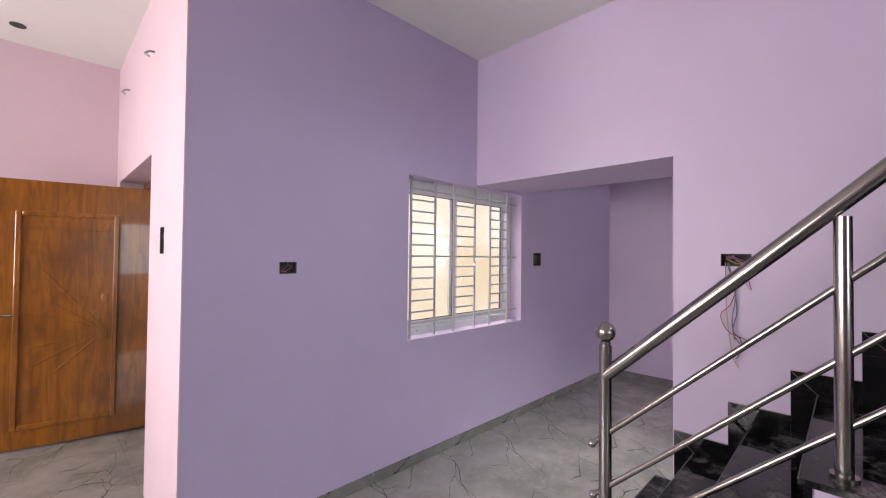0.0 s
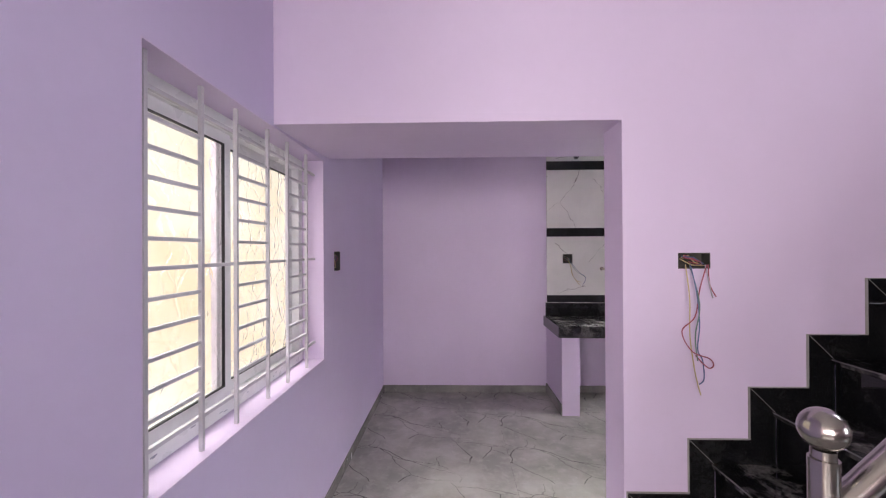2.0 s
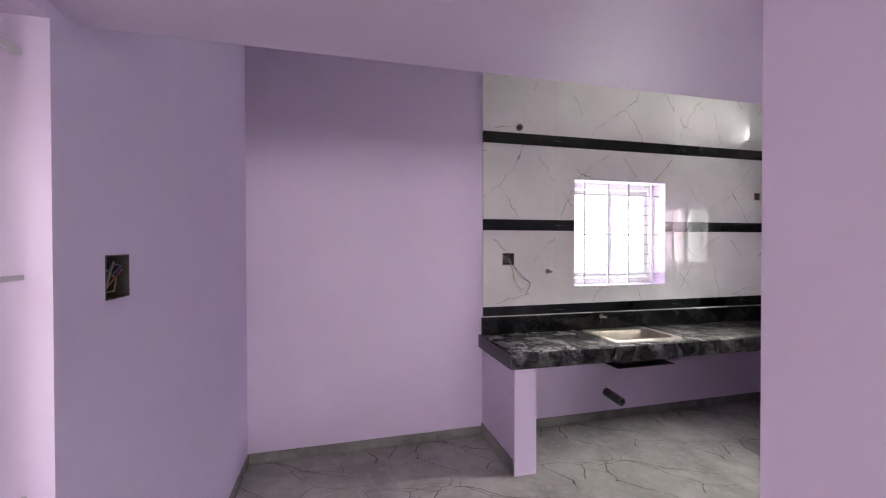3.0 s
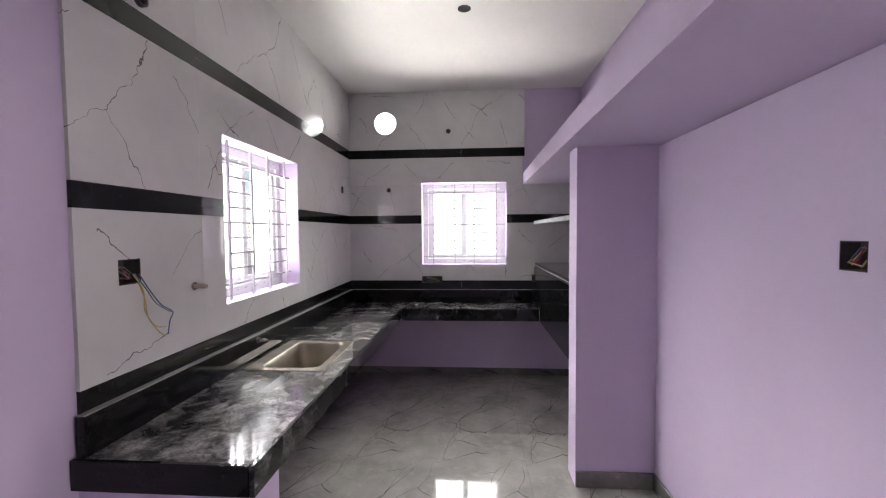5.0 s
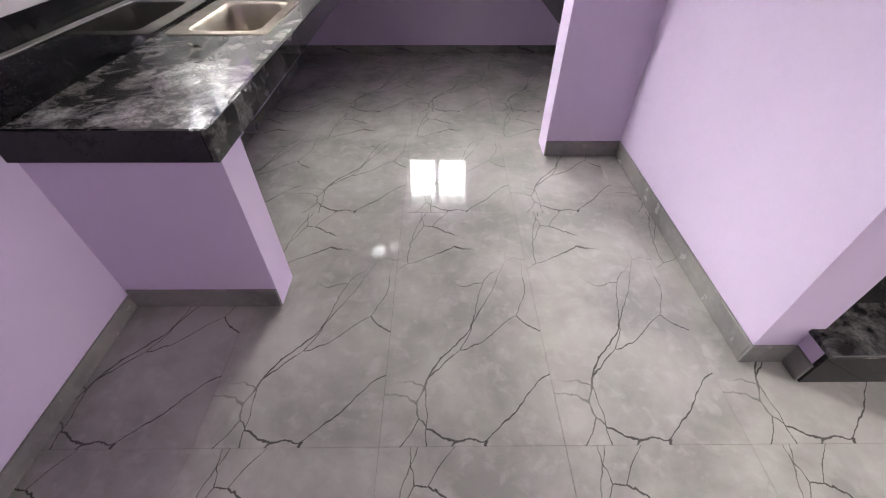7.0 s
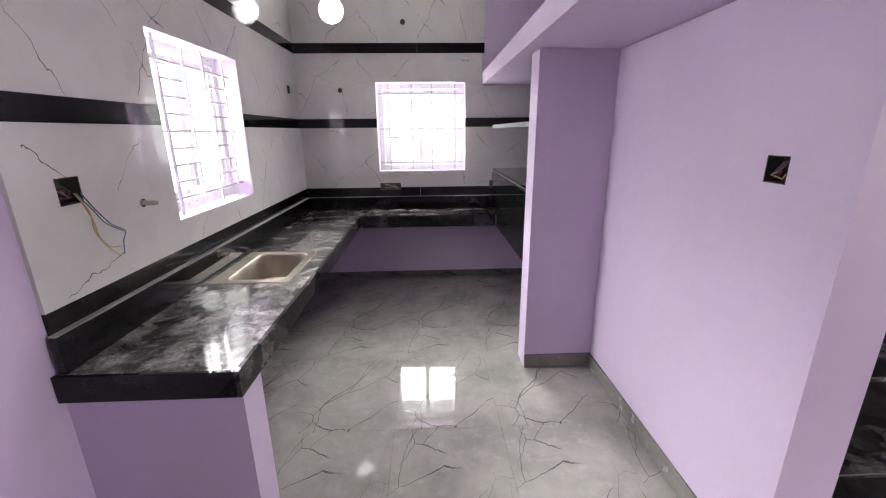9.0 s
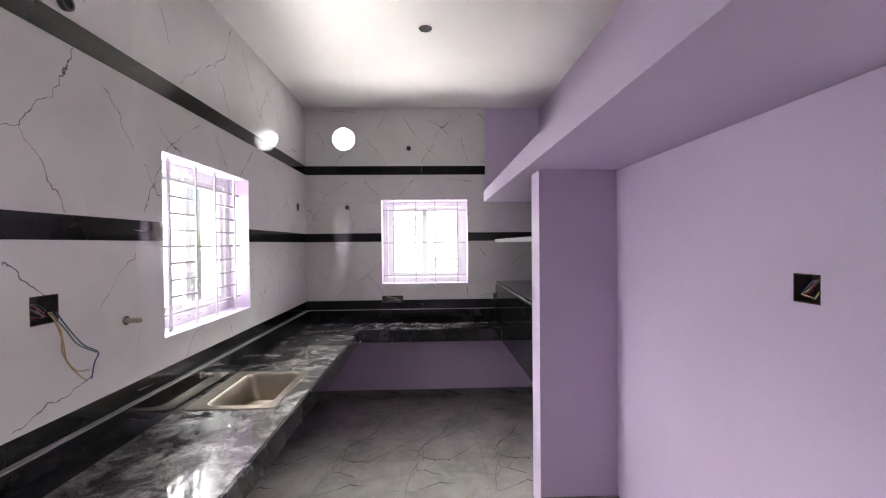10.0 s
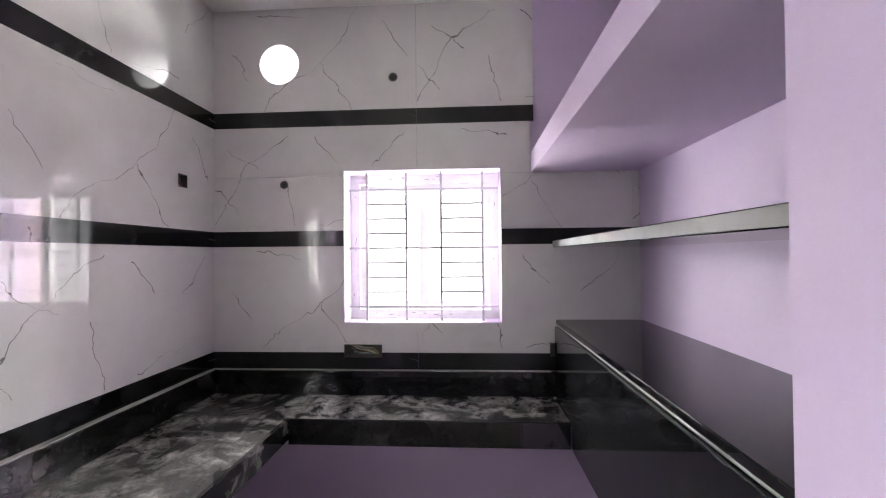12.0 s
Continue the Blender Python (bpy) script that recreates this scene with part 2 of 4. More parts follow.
LILAC = paint("lilac_paint", (0.59, 0.488, 0.655))
PURPLE = paint("purple_paint", (0.53, 0.447, 0.645))
PINK = paint("pink_paint", (0.68, 0.52, 0.59))
WHITE = paint("white_ceiling_paint", (0.78, 0.765, 0.74), 0.7)
REVEAL = paint("reveal_paint", (0.56, 0.46, 0.63))
FLOOR = marble("grey_marble_floor", (0.350, 0.337, 0.312), (0.232, 0.225, 0.210), (0.04, 0.036, 0.033), 2.3, 0.034, 0.415, 0.0066, ((0.6, 1.2, 50.0), (-2.07, -2.7, -5.0)), ((0, 0, 1), 32.0, (1.0, 0.55, 1.0)))
SKIRT = marble("grey_marble_skirting", (0.24, 0.23, 0.215), (0.15, 0.145, 0.14), (0.04, 0.037, 0.035), 1.6, 0.16, 0.62, 0.006, ((0.6, 1.2, 50.0), (-2.07, -2.7, -5.0)), ((0, 0, 1), 32.0, (1.0, 0.55, 1.0)))
TILE = cracked_tile("white_marble_tile", (0.66, 0.65, 0.63), (0.59, 0.585, 0.57), (0.11, 0.095, 0.085), 0.018)
BLACKTILE = marble("black_marble_tile", (0.016, 0.016, 0.017), (0.009, 0.009, 0.010), (0.25, 0.25, 0.25), 2.2, 0.06, 0.62, 0.006, ((1.205, 1.205, 0.705), (0.165, 0.87, 1.03)), ((1, 1, 0), 20.0, (1.0, 1.0, 0.8)))
GRANITE = granite("black_granite", 0.04)
TREADS = granite("dusty_stair_granite", 0.45)
DUSTY = granite("dusty_black_granite", 0.9)
SMEARED = granite("smeared_black_granite", 0.3)
EDGE = plain("pale_edge", (0.22, 0.22, 0.21), 0.5)
STEEL = plain("brushed_steel", (0.40, 0.37, 0.35), 0.2, 1.0, 0.15)
SINKSTEEL = plain("sink_steel", (0.43, 0.39, 0.32), 0.36, 1.0, 0.2)
BARPAINT = plain("white_enamel", (0.52, 0.50, 0.54), 0.4)
UPVC = plain("white_upvc", (0.78, 0.78, 0.79), 0.3)
TAPE = plain("film_marks", (0.30, 0.31, 0.36), 0.5)
DARKBOX = plain("dusty_metal_box", (0.075, 0.068, 0.06), 0.7, 0.0, 0.5)
MATTEBLACK = plain("matte_black", (0.02, 0.02, 0.02), 0.6)
PVC = plain("grey_pvc", (0.10, 0.095, 0.10), 0.45)
CPVC = plain("beige_cpvc", (0.48, 0.42, 0.33), 0.45)
BRASS = plain("chromed_brass", (0.6, 0.57, 0.5), 0.25, 1.0)
MORTAR = plain("cement_mortar", (0.30, 0.29, 0.27), 0.9)
GROUND = plain("cement_ground", (0.30, 0.28, 0.25), 0.9)
STUCCO = paint("beige_stucco", (0.62, 0.49, 0.33), 0.9)
TEAK = wood("varnished_teak", (0.17, 0.053, 0.004), (0.36, 0.128, 0.008))
TEAKDARK = wood("dark_teak", (0.13, 0.045, 0.012), (0.22, 0.08, 0.02))
WIRES = [plain("wire_" + n, c, 0.45) for n, c in (("yellow", (0.45, 0.35, 0.16)), ("blue", (0.07, 0.10, 0.22)), ("red", (0.30, 0.06, 0.09)), ("green", (0.11, 0.18, 0.14)), ("grey", (0.35, 0.33, 0.36)))]


def glass_material(name, rough, pattern):
    m, nt, b = nodes_of(name, rough, 0.0, (1, 1, 1))
    b.inputs["Transmission Weight"].default_value, b.inputs["IOR"].default_value = 1.0, 1.45
    if pattern:
        co = place_of(nt)
        wob = noise_of(nt, co, 9.0, 2)
        p = node(nt, "VectorMath", {0: co, 1: node(nt, "VectorMath", {0: wob.outputs["Color"], 1: (0.08, 0.08, 0.08)}, operation="MULTIPLY").outputs[0]}, operation="ADD").outputs[0]
        v = node(nt, "TexVoronoi", {"Vector": p, "Scale": 9.5}, feature="DISTANCE_TO_EDGE")
        bump(nt, b, ramp(nt, v.outputs["Distance"], 0.0, 0.10), 0.12, 0.01)
    return m


CLEAR, PATTERN = glass_material("clear_glass", 0.0, False), glass_material("patterned_glass", 0.06, True)


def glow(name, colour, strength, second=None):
    """Glowing backdrop for the distance seen through a window; its brightness is emission."""
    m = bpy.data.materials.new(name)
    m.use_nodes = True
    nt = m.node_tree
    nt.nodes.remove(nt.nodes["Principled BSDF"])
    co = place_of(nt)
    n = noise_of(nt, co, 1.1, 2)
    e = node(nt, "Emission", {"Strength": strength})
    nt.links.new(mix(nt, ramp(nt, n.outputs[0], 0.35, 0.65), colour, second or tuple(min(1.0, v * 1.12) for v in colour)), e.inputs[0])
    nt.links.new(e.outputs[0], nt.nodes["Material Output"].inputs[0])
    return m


# ---------------------------------------------------------------- builders
def box(bm, x0, x1, y0, y1, z0, z1):
    v = [bm.verts.new(p) for p in ((x0, y0, z0), (x1, y0, z0), (x1, y1, z0), (x0, y1, z0), (x0, y0, z1), (x1, y0, z1), (x1, y1, z1), (x0, y1, z1))]
    for f in ((3, 2, 1, 0), (4, 5, 6, 7), (0, 1, 5, 4), (1, 2, 6, 5), (2, 3, 7, 6), (3, 0, 4, 7)):
        bm.faces.new([v[i] for i in f])


def soft_box(x0, x1, y0, y1, z0, z1, r=0.004, seg=2):
    bm = bmesh.new()
    box(bm, x0, x1, y0, y1, z0, z1)
    bmesh.ops.bevel(bm, geom=bm.edges[:], offset=r, segments=seg, affect="EDGES", profile=0.5)
    return bm


def tube(bm, points, radius, sides=10):
    """A round bar along points."""
    rings = []
    pts = [Vector(p) for p in points]
    for i, p in enumerate(pts):
        d = (pts[min(i + 1, len(pts) - 1)] - pts[max(i - 1, 0)]).normalized()
        a = d.orthogonal().normalized() if not rings else (last - d * last.dot(d)).normalized()
        last = a
        c = d.cross(a)
        rings.append([bm.verts.new(p + radius * (math.cos(k * math.tau / sides) * a + math.sin(k * math.tau / sides) * c)) for k in range(sides)])
    for r, s in zip(rings, rings[1:]):
        for k in range(sides):
            bm.faces.new((r[k], r[(k + 1) % sides], s[(k + 1) % sides], s[k]))
    bm.faces.new(rings[0][::-1])
    bm.faces.new(rings[-1])


def ring(bm, centre, along, r0, r1, depth, sides=28):
    """A pipe end: outer radius r1, bore r0, going depth along."""
    d = Vector(along).normalized()
    a = d.orthogonal().normalized()
    c = d.cross(a)
    loops = []
    for r, t in ((r1, 0), (r1, depth), (r0, depth), (r0, 0)):
        loops.append([bm.verts.new(Vector(centre) + d * t + r * (math.cos(k * math.tau / sides) * a + math.sin(k * math.tau / sides) * c)) for k in range(sides)])
    for n in range(4):
        p, q = loops[n], loops[(n + 1) % 4]
        for k in range(sides):
            bm.faces.new((p[k], p[(k + 1) % sides], q[(k + 1) % sides], q[k]))


def mesh_of(name, bm, material, smooth=False):
    bmesh.ops.recalc_face_normals(bm, faces=bm.faces[:])
    me = bpy.data.meshes.new(name)
    bm.to_mesh(me)
    bm.free()
    me.materials.append(material)
    if smooth:
        me.shade_smooth()
        me.set_sharp_from_angle(angle=radians(38))
    return me


def part(name, bm, material, parent, label="", smooth=False):
    ob = new(name, mesh_of(name, bm, material, smooth))
    ob.parent = parent
    if parent is not None:
        ob.matrix_parent_inverse = parent.matrix_world.inverted()
    return tagged(ob, label)


def thing(name, label, category, place=(0, 0, 0), group="", kind=""):
    ob = new(name)
    ob.matrix_world = Matrix.Translation(place)
    ob.empty_display_size = 0.05
    return tagged(ob, label, category, group, kind)


def structure(name, bm, material, label="", parent=None):
    return tagged(part(name, bm, material, parent), label, "", "", "structure")


def cells(bm, axis, t0, t1, u0, u1, z0, z1, gaps=(), holes=()):
    """A flat slab across axis from t0 to t1, spanning u and z, with rectangular gaps and round holes cut through."""
    cuts = list(gaps) + [(u - r * 1.25, u + r * 1.25, z - r * 1.25, z + r * 1.25) for u, z, r in holes]
    us = sorted({u0, u1, *[min(max(c, u0), u1) for g in cuts for c in g[:2]]})
    zs = sorted({z0, z1, *[min(max(c, z0), z1) for g in cuts for c in g[2:]]})

    def put(u, t, z):
        return (t, u, z) if axis == "x" else (u, t, z)

    for a, b in zip(us, us[1:]):
        run = None
        for c, d in list(zip(zs, zs[1:])) + [(None, None)]:
            free = c is not None and not any(g[0] < (a + b) / 2 < g[1] and g[2] < (c + d) / 2 < g[3] for g in cuts)
            if free:
                run = (run[0], d) if run else (c, d)
            elif run:
                if axis == "x":
                    box(bm, t0, t1, a, b, *run)
                else:
                    box(bm, a, b, t0, t1, *run)
                run = None
    bmesh.ops.remove_doubles(bm, verts=bm.verts[:], dist=1e-5)
    for u, z, r in holes:
        n, s = 40, r * 1.25
        if not (u0 <= u <= u1 and z0 <= z <= z1):
            continue
        loops = []
        for t in (t0, t1):
            inner, outer = [], []
            for k in range(n):
                x, y = math.cos(k * math.tau / n), math.sin(k * math.tau / n)
                m = max(abs(x), abs(y))
                inner.append(bm.verts.new(put(u + r * x, t, z + r * y)))
                outer.append(bm.verts.new(put(u + s * x / m, t, z + s * y / m)))
            loops.append((inner, outer))
        for k in range(n):
            j = (k + 1) % n
            for inner, outer in loops:
                bm.faces.new((inner[k], inner[j], outer[j], outer[k]))
            bm.faces.new((loops[0][0][k], loops[0][0][j], loops[1][0][j], loops[1][0][k]))


def slab(name, axis, t0, t1, u0, u1, z0, z1, material, gaps=(), holes=(), label="", parent=None):
    bm = bmesh.new()
    cells(bm, axis, t0, t1, u0, u1, z0, z1, gaps, holes)
    return structure(name, bm, material, label, parent)


# ---------------------------------------------------------------- plan
XE, YS, YN, XP = 6.215, -1.605, 3.25, 3.60
XK, XR, NIB = 3.80, 3.735, 4.265
CEIL = 3.06
WIN_N = (2.873, 4.25, 0.869, 2.032)
WIN_S = (4.505, 5.42, 1.195, 2.083)
WIN_E = (-0.25, 0.685, 1.168, 2.082)
VENT = (5.80, 2.72, 0.122)
BOX_N1, BOX_N2 = (1.98, 2.075, 1.354, 1.418), (4.455, 4.585, 1.375, 1.50)
BOX_P, BOX_K = (1.438, 1.568, 1.423, 1.488), (1.484, 1.570, 1.430, 1.517)
BOX_E1, BOX_E2 = (1.243, 1.345, 1.36, 1.457), (-1.36, -1.29, 1.955, 2.025)
BOX_S1, BOX_S2 = (5.197, 5.42, 0.997, 1.072), (4.023, 4.241, 1.008, 1.084)
BOX_V = (3.67, 3.77, 1.455, 1.60)
XL, LINTEL = 1.535, 2.04

# walls
slab("wall_north", "y", YN, YN + 0.23, XL, XE + 0.23, 0, CEIL + 0.1, PURPLE, [WIN_N, BOX_N1, BOX_N2], label="purple painted plaster wall with a barred window")
slab("wall_east", "x", XE, XE + 0.23, YS - 0.23, YN, 0, CEIL + 0.1, LILAC, [WIN_E, BOX_E1, BOX_E2], label="lilac painted plaster wall")
slab("wall_south", "y", YS - 0.23, YS, XR - 0.2, XE, 0, CEIL + 0.1, LILAC, [WIN_S, BOX_S1, BOX_S2], [VENT], label="lilac painted plaster wall")
slab("wall_partition_inner", "x", XP + 0.1, XK, 0.205, 1.793, 0, LINTEL, LILAC, [BOX_K], label="lilac painted kitchen side of the partition")
slab("wall_partition", "x", XP, XP + 0.1, 0.205, 1.793, 0, LINTEL, LILAC, [BOX_P], label="lilac painted partition between stair and kitchen")
slab("wall_partition_back", "x", XP, XR, -2.7, 0.205, 0, CEIL + 0.1, LILAC)
slab("wall_partition_upper", "x", XP, XR, 0.205, YN, LINTEL, CEIL + 0.1, LILAC, label="lilac painted wall above the kitchen opening")
slab("wall_nib", "x", XK - 0.06, NIB, 0.143, 0.316, 0, 2.045, LILAC, label="lilac painted pier beside the kitchen recess")
slab("wall_west", "x", -2.3, -2.07, -2.9, 6.0, 0, CEIL + 0.1, PINK, [(1.75, 3.45, 0.9, 2.2)])
# the low gap is an added, unseen opening for the back lamp
slab("wall_back", "y", -2.93, -2.7, -2.07, 3.74, 0, 5.6, PINK, [(2.48, 3.48, 3.8, 5.0), (-0.5, 1.1, 0.9, 2.2)])
slab("wall_stair_upper", "x", XP, XP + 0.2, -2.7, 1.0, CEIL + 0.1, 5.6, LILAC)
slab("wall_stair_side", "x", 2.25, 2.4, -2.7, 1.0, CEIL + 0.1, 5.6, LILAC)
slab("wall_stair_end", "y", 1.0, 1.15, 2.25, 3.71, CEIL + 0.1, 5.6, LILAC)

# entry lobby, whose side wall stands slightly askew
slab("wall_lobby_side", "x", XL, XL + 0.23, YN + 0.23, 5.65, 0, CEIL + 0.1, PINK, [(4.08, 5.47, -1, 2.06), BOX_V], label="pale pink painted wall with a doorway")
slab("wall_lobby_face", "x", XL - 0.006, XL, YN - 0.001, YN + 0.23, 0, CEIL + 0.1, PINK)
slab("wall_lobby_end", "y", 5.65, 5.88, -2.07, 2.9, 0, CEIL + 0.1, PINK, label="pink painted wall behind the wooden door")
slab("wall_lobby_outer", "x", 2.6, 2.8, 3.48, 5.65, 0, CEIL + 0.1, PINK)

# loft slab over the recess, a little out of level
bm = bmesh.new()
lo = [(XR, YS, 2.052), (4.333, YS, 2.052), (4.355, YN, 2.066), (XR, YN, LINTEL)]
ring_lo = [bm.verts.new(p) for p in lo]
ring_hi = [bm.verts.new((x, y, 2.168 + 0.008 * (y + 1.6))) for x, y, z in lo]
bm.faces.new(ring_lo[::-1])
bm.faces.new(ring_hi)
for k in range(len(lo)):
    j = (k + 1) % len(lo)
    bm.faces.new((ring_lo[k], ring_lo[j], ring_hi[j], ring_hi[k]))
bmesh.ops.triangulate(bm, faces=[f for f in bm.faces if len(f.verts) > 4])
structure("loft_slab", bm, LILAC, "lilac painted concrete loft slab along the kitchen wall")

# ceilings and floor bed
bm = bmesh.new()
box(bm, XR, XE, YS, YN, CEIL, CEIL + 0.1)
for v in bm.verts:
    if v.co.z < CEIL + 0.05:
        v.co.z += 0.006 * (v.co.y - 0.4)
structure("ceiling_kitchen", bm, WHITE, "white painted kitchen ceiling")
bm = bmesh.new()
box(bm, -2.07, XP, 1.0, 5.65, CEIL + 0.02, CEIL + 0.12)
box(bm, -2.07, 2.4, -2.7, 1.0, CEIL + 0.02, CEIL + 0.12)
structure("ceiling_living", bm, WHITE, "white painted ceiling")
bm = bmesh.new()
box(bm, 2.25, 3.71, -2.7, 1.15, 5.6, 5.7)
structure("ceiling_stair", bm, WHITE)
bm = bmesh.new()
box(bm, -2.3, XE + 0.23, -2.93, 6.03, -0.12, -0.012)
structure("floor", bm, MORTAR, "grey polished marble-look floor tiles")
FLOOR_BED = bpy.data.objects["floor"]
bm = bmesh.new()
box(bm, -150, 150, -150, 150, -0.4, -0.3)
structure("ground", bm, GROUND)


def skirting(name, x0, x1, y0, y1, z1=0.07, material=SKIRT):
    return structure(name, soft_box(x0, x1, y0, y1, 0, z1, 0.002, 1), material, "grey marble-look skirting tile")


SK = 0.012
skirting("baseboard_north", XL, XE, YN - SK, YN)
skirting("baseboard_east", XE - SK, XE, 1.523, YN - SK)
skirting("baseboard_east_2", XE - SK, XE, YS + SK, 1.36)
skirting("baseboard_south", XR, XE - SK, YS, YS + SK)
skirting("baseboard_pier", 5.597, XE - SK, 1.517, 1.517 + SK, 0.1)
skirting("baseboard_nook", XK, XK + SK, 0.318 + SK, 1.793, 0.1)
skirting("baseboard_nib", XK, NIB, 0.318, 0.318 + SK, 0.1)
skirting("baseboard_jamb", 3.65, XK + SK, 1.793, 1.793 + SK, 0.1)
skirting("baseboard_step", 3.637, 3.649, 1.794, 1.88, 0.1)

# ---------------------------------------------------------------- windows
def bar(bm, p, q, w=0.006):
    """A square bar from p to q."""
    x0, x1 = sorted((p[0], q[0]))
    y0, y1 = sorted((p[1], q[1]))
    z0, z1 = sorted((p[2], q[2]))
    box(bm, x0 - w, x1 + w, y0 - w, y1 + w, z0 - w, z1 + w)


def window(name, axis, inward, plane, u0, u1, z0, z1, bars, cross, rungs, glass, label):
    """A two-leaf sliding window set deep in its opening, with a welded bar grille in front."""
    win = thing(name, label, "window", (plane, (u0 + u1) / 2, z0) if axis == "x" else ((u0 + u1) / 2, plane, z0), kind="structure")

    def put(u, d, z):
        t = plane - inward * d
        return (t, u, z) if axis == "x" else (u, t, z)

    def block(bm, a, b, d0, d1, c, e):
        p, q = put(a, d0, c), put(b, d1, e)
        box(bm, min(p[0], q[0]), max(p[0], q[0]), min(p[1], q[1]), max(p[1], q[1]), min(p[2], q[2]), max(p[2], q[2]))

    def framed(a, b, c, e, w, d0, d1):
        m = bmesh.new()
        block(m, a, b, d0, d1, c, c + w)
        block(m, a, b, d0, d1, e - w, e)
        block(m, a, a + w, d0, d1, c + w, e - w)
        block(m, b - w, b, d0, d1, c + w, e - w)
        return m

    # plastered lining of the opening
    e = 0.004
    for nm, a, b, c, d in (("sill", u0, u1, z0, z0 + e), ("lining", u0, u1, z1 - e, z1), ("lining", u0, u0 + e, z0 + e, z1 - e), ("lining", u1 - e, u1, z0 + e, z1 - e)):
        m = bmesh.new()
        block(m, a, b, -0.012 if glass is CLEAR else 0.0, 0.229, c, d)
        part(nm, m, REVEAL, win)
    frame_part = part("window_frame", framed(u0 + e, u1 - e, z0 + e, z1 - e, 0.055, 0.125, 0.195), UPVC, win, "white plastic frame with torn film")
    rnd = random.Random(int(abs(u0) * 1000))
    m = bmesh.new()
    for k in range(26):
        s = rnd.choice((0, 1, 2, 3))
        ln, th = rnd.uniform(0.008, 0.03), rnd.uniform(0.002, 0.005)
        if s < 2:
            uu, zz = rnd.uniform(u0 + 0.06, u1 - 0.1), (z0 + 0.03 if s == 0 else z1 - 0.03) + rnd.uniform(-0.012, 0.012)
            block(m, uu, uu + ln, 0.1244, 0.126, zz, zz + th)
        else:
            uu, zz = (u0 + 0.03 if s == 2 else u1 - 0.03) + rnd.uniform(-0.012, 0.012), rnd.uniform(z0 + 0.06, z1 - 0.1)
            block(m, uu, uu + th, 0.1244, 0.126, zz, zz + ln)
    part("film_marks", m, TAPE, frame_part, "torn grey film marks")
    mid = (u0 + u1) / 2 - (0.075 if glass is PATTERN else 0.0)
    for a, b, d in ((u0 + 0.059, mid + 0.03, 0.14), (mid - 0.03, u1 - 0.059, 0.165)):
        sash = part("sash", framed(a, b, z0 + 0.062, z1 - 0.062, 0.045, d, d + 0.022), UPVC, win)
        part("gasket", framed(a + 0.044, b - 0.044, z0 + 0.105, z1 - 0.105, 0.005, d - 0.0015, d + 0.01), MATTEBLACK if glass is PATTERN else UPVC, sash)
        m = bmesh.new()
        block(m, a + 0.04, b - 0.04, d + 0.008, d + 0.013, z0 + 0.1, z1 - 0.1)
        pane = part("pane", m, glass, sash)
        pane.visible_shadow = False
    for u in bars:
        m = bmesh.new()
        bar(m, put(u, 0.04, z0 + 0.004), put(u, 0.04, z1 - 0.004), 0.0065)
        part("bar", m, BARPAINT, win)
    for z in cross:
        m = bmesh.new()
        bar(m, put(u0 + 0.02, 0.052, z), put(u1 - 0.02, 0.052, z), 0.006)
        part("cross_bar", m, BARPAINT, win)
    for n in range(0, len(bars) - 1, 2):
        for hi, low in zip(cross, cross[1:]):
            for k in range(1, rungs + 1):
                z = hi + (low - hi) * k / (rungs + 1)
                m = bmesh.new()
                bar(m, put(bars[n], 0.043, z), put(bars[n + 1], 0.043, z), 0.0056)
                part("rung", m, BARPAINT, win)
    return win


window("window_1", "y", -1, YN, *WIN_N, (2.932, 3.170, 3.375, 3.627, 3.832, 4.078), (1.944, 1.458, 0.976), 5, PATTERN, "white sliding window with patterned glass behind a grille")
window("window_2", "y", 1, YS, *WIN_S, (4.611, 4.853, 5.059, 5.294), (1.975, 1.629, 1.283), 3, CLEAR, "white sliding kitchen window behind a welded grille")
window("window_3", "x", -1, XE, *WIN_E, (-0.143, 0.103, 0.313, 0.553), (1.965, 1.615, 1.262), 3, CLEAR, "white sliding window over the sink behind a grille")

# lining of the round vent
bm = bmesh.new()
ring(bm, (VENT[0], YS - 0.23, VENT[1]), (0, 1, 0), VENT[2] - 0.006, VENT[2], 0.246, 40)
v = thing("vent_pipe", "round white exhaust opening through the tiled wall", "vent", (VENT[0], YS, VENT[1]))
part("sleeve", bm, UPVC, v, smooth=True)

# glowing backdrops outside the windows; sunlight on the yard is put in as emission
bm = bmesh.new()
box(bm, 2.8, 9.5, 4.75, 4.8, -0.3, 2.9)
structure("backdrop_north", bm, glow("glowing_yard", (0.88, 0.70, 0.48), 1.0, (1.0, 0.92, 0.79)), "glowing beige backdrop, the yard's sunlight put in as emission")
bm = bmesh.new()
box(bm, 1.5, 8.4, -3.65, -3.6, -0.3, 4.2)
structure("backdrop_south", bm, glow("bright_haze", (0.97, 0.98, 1.0), 4.0), "bright hazy sky")
bm = bmesh.new()
box(bm, 8.2, 8.25, -2.9, 3.4, -0.3, 4.2)
structure("backdrop_east", bm, glow("bright_haze_east", (0.97, 0.98, 1.0), 3.2), "bright hazy sky")
bm = bmesh.new()
box(bm, 2.0, 8.0, -3.5, -3.35, -0.3, 1.05)
structure("yard_wall", bm, STUCCO, "beige stucco boundary wall")

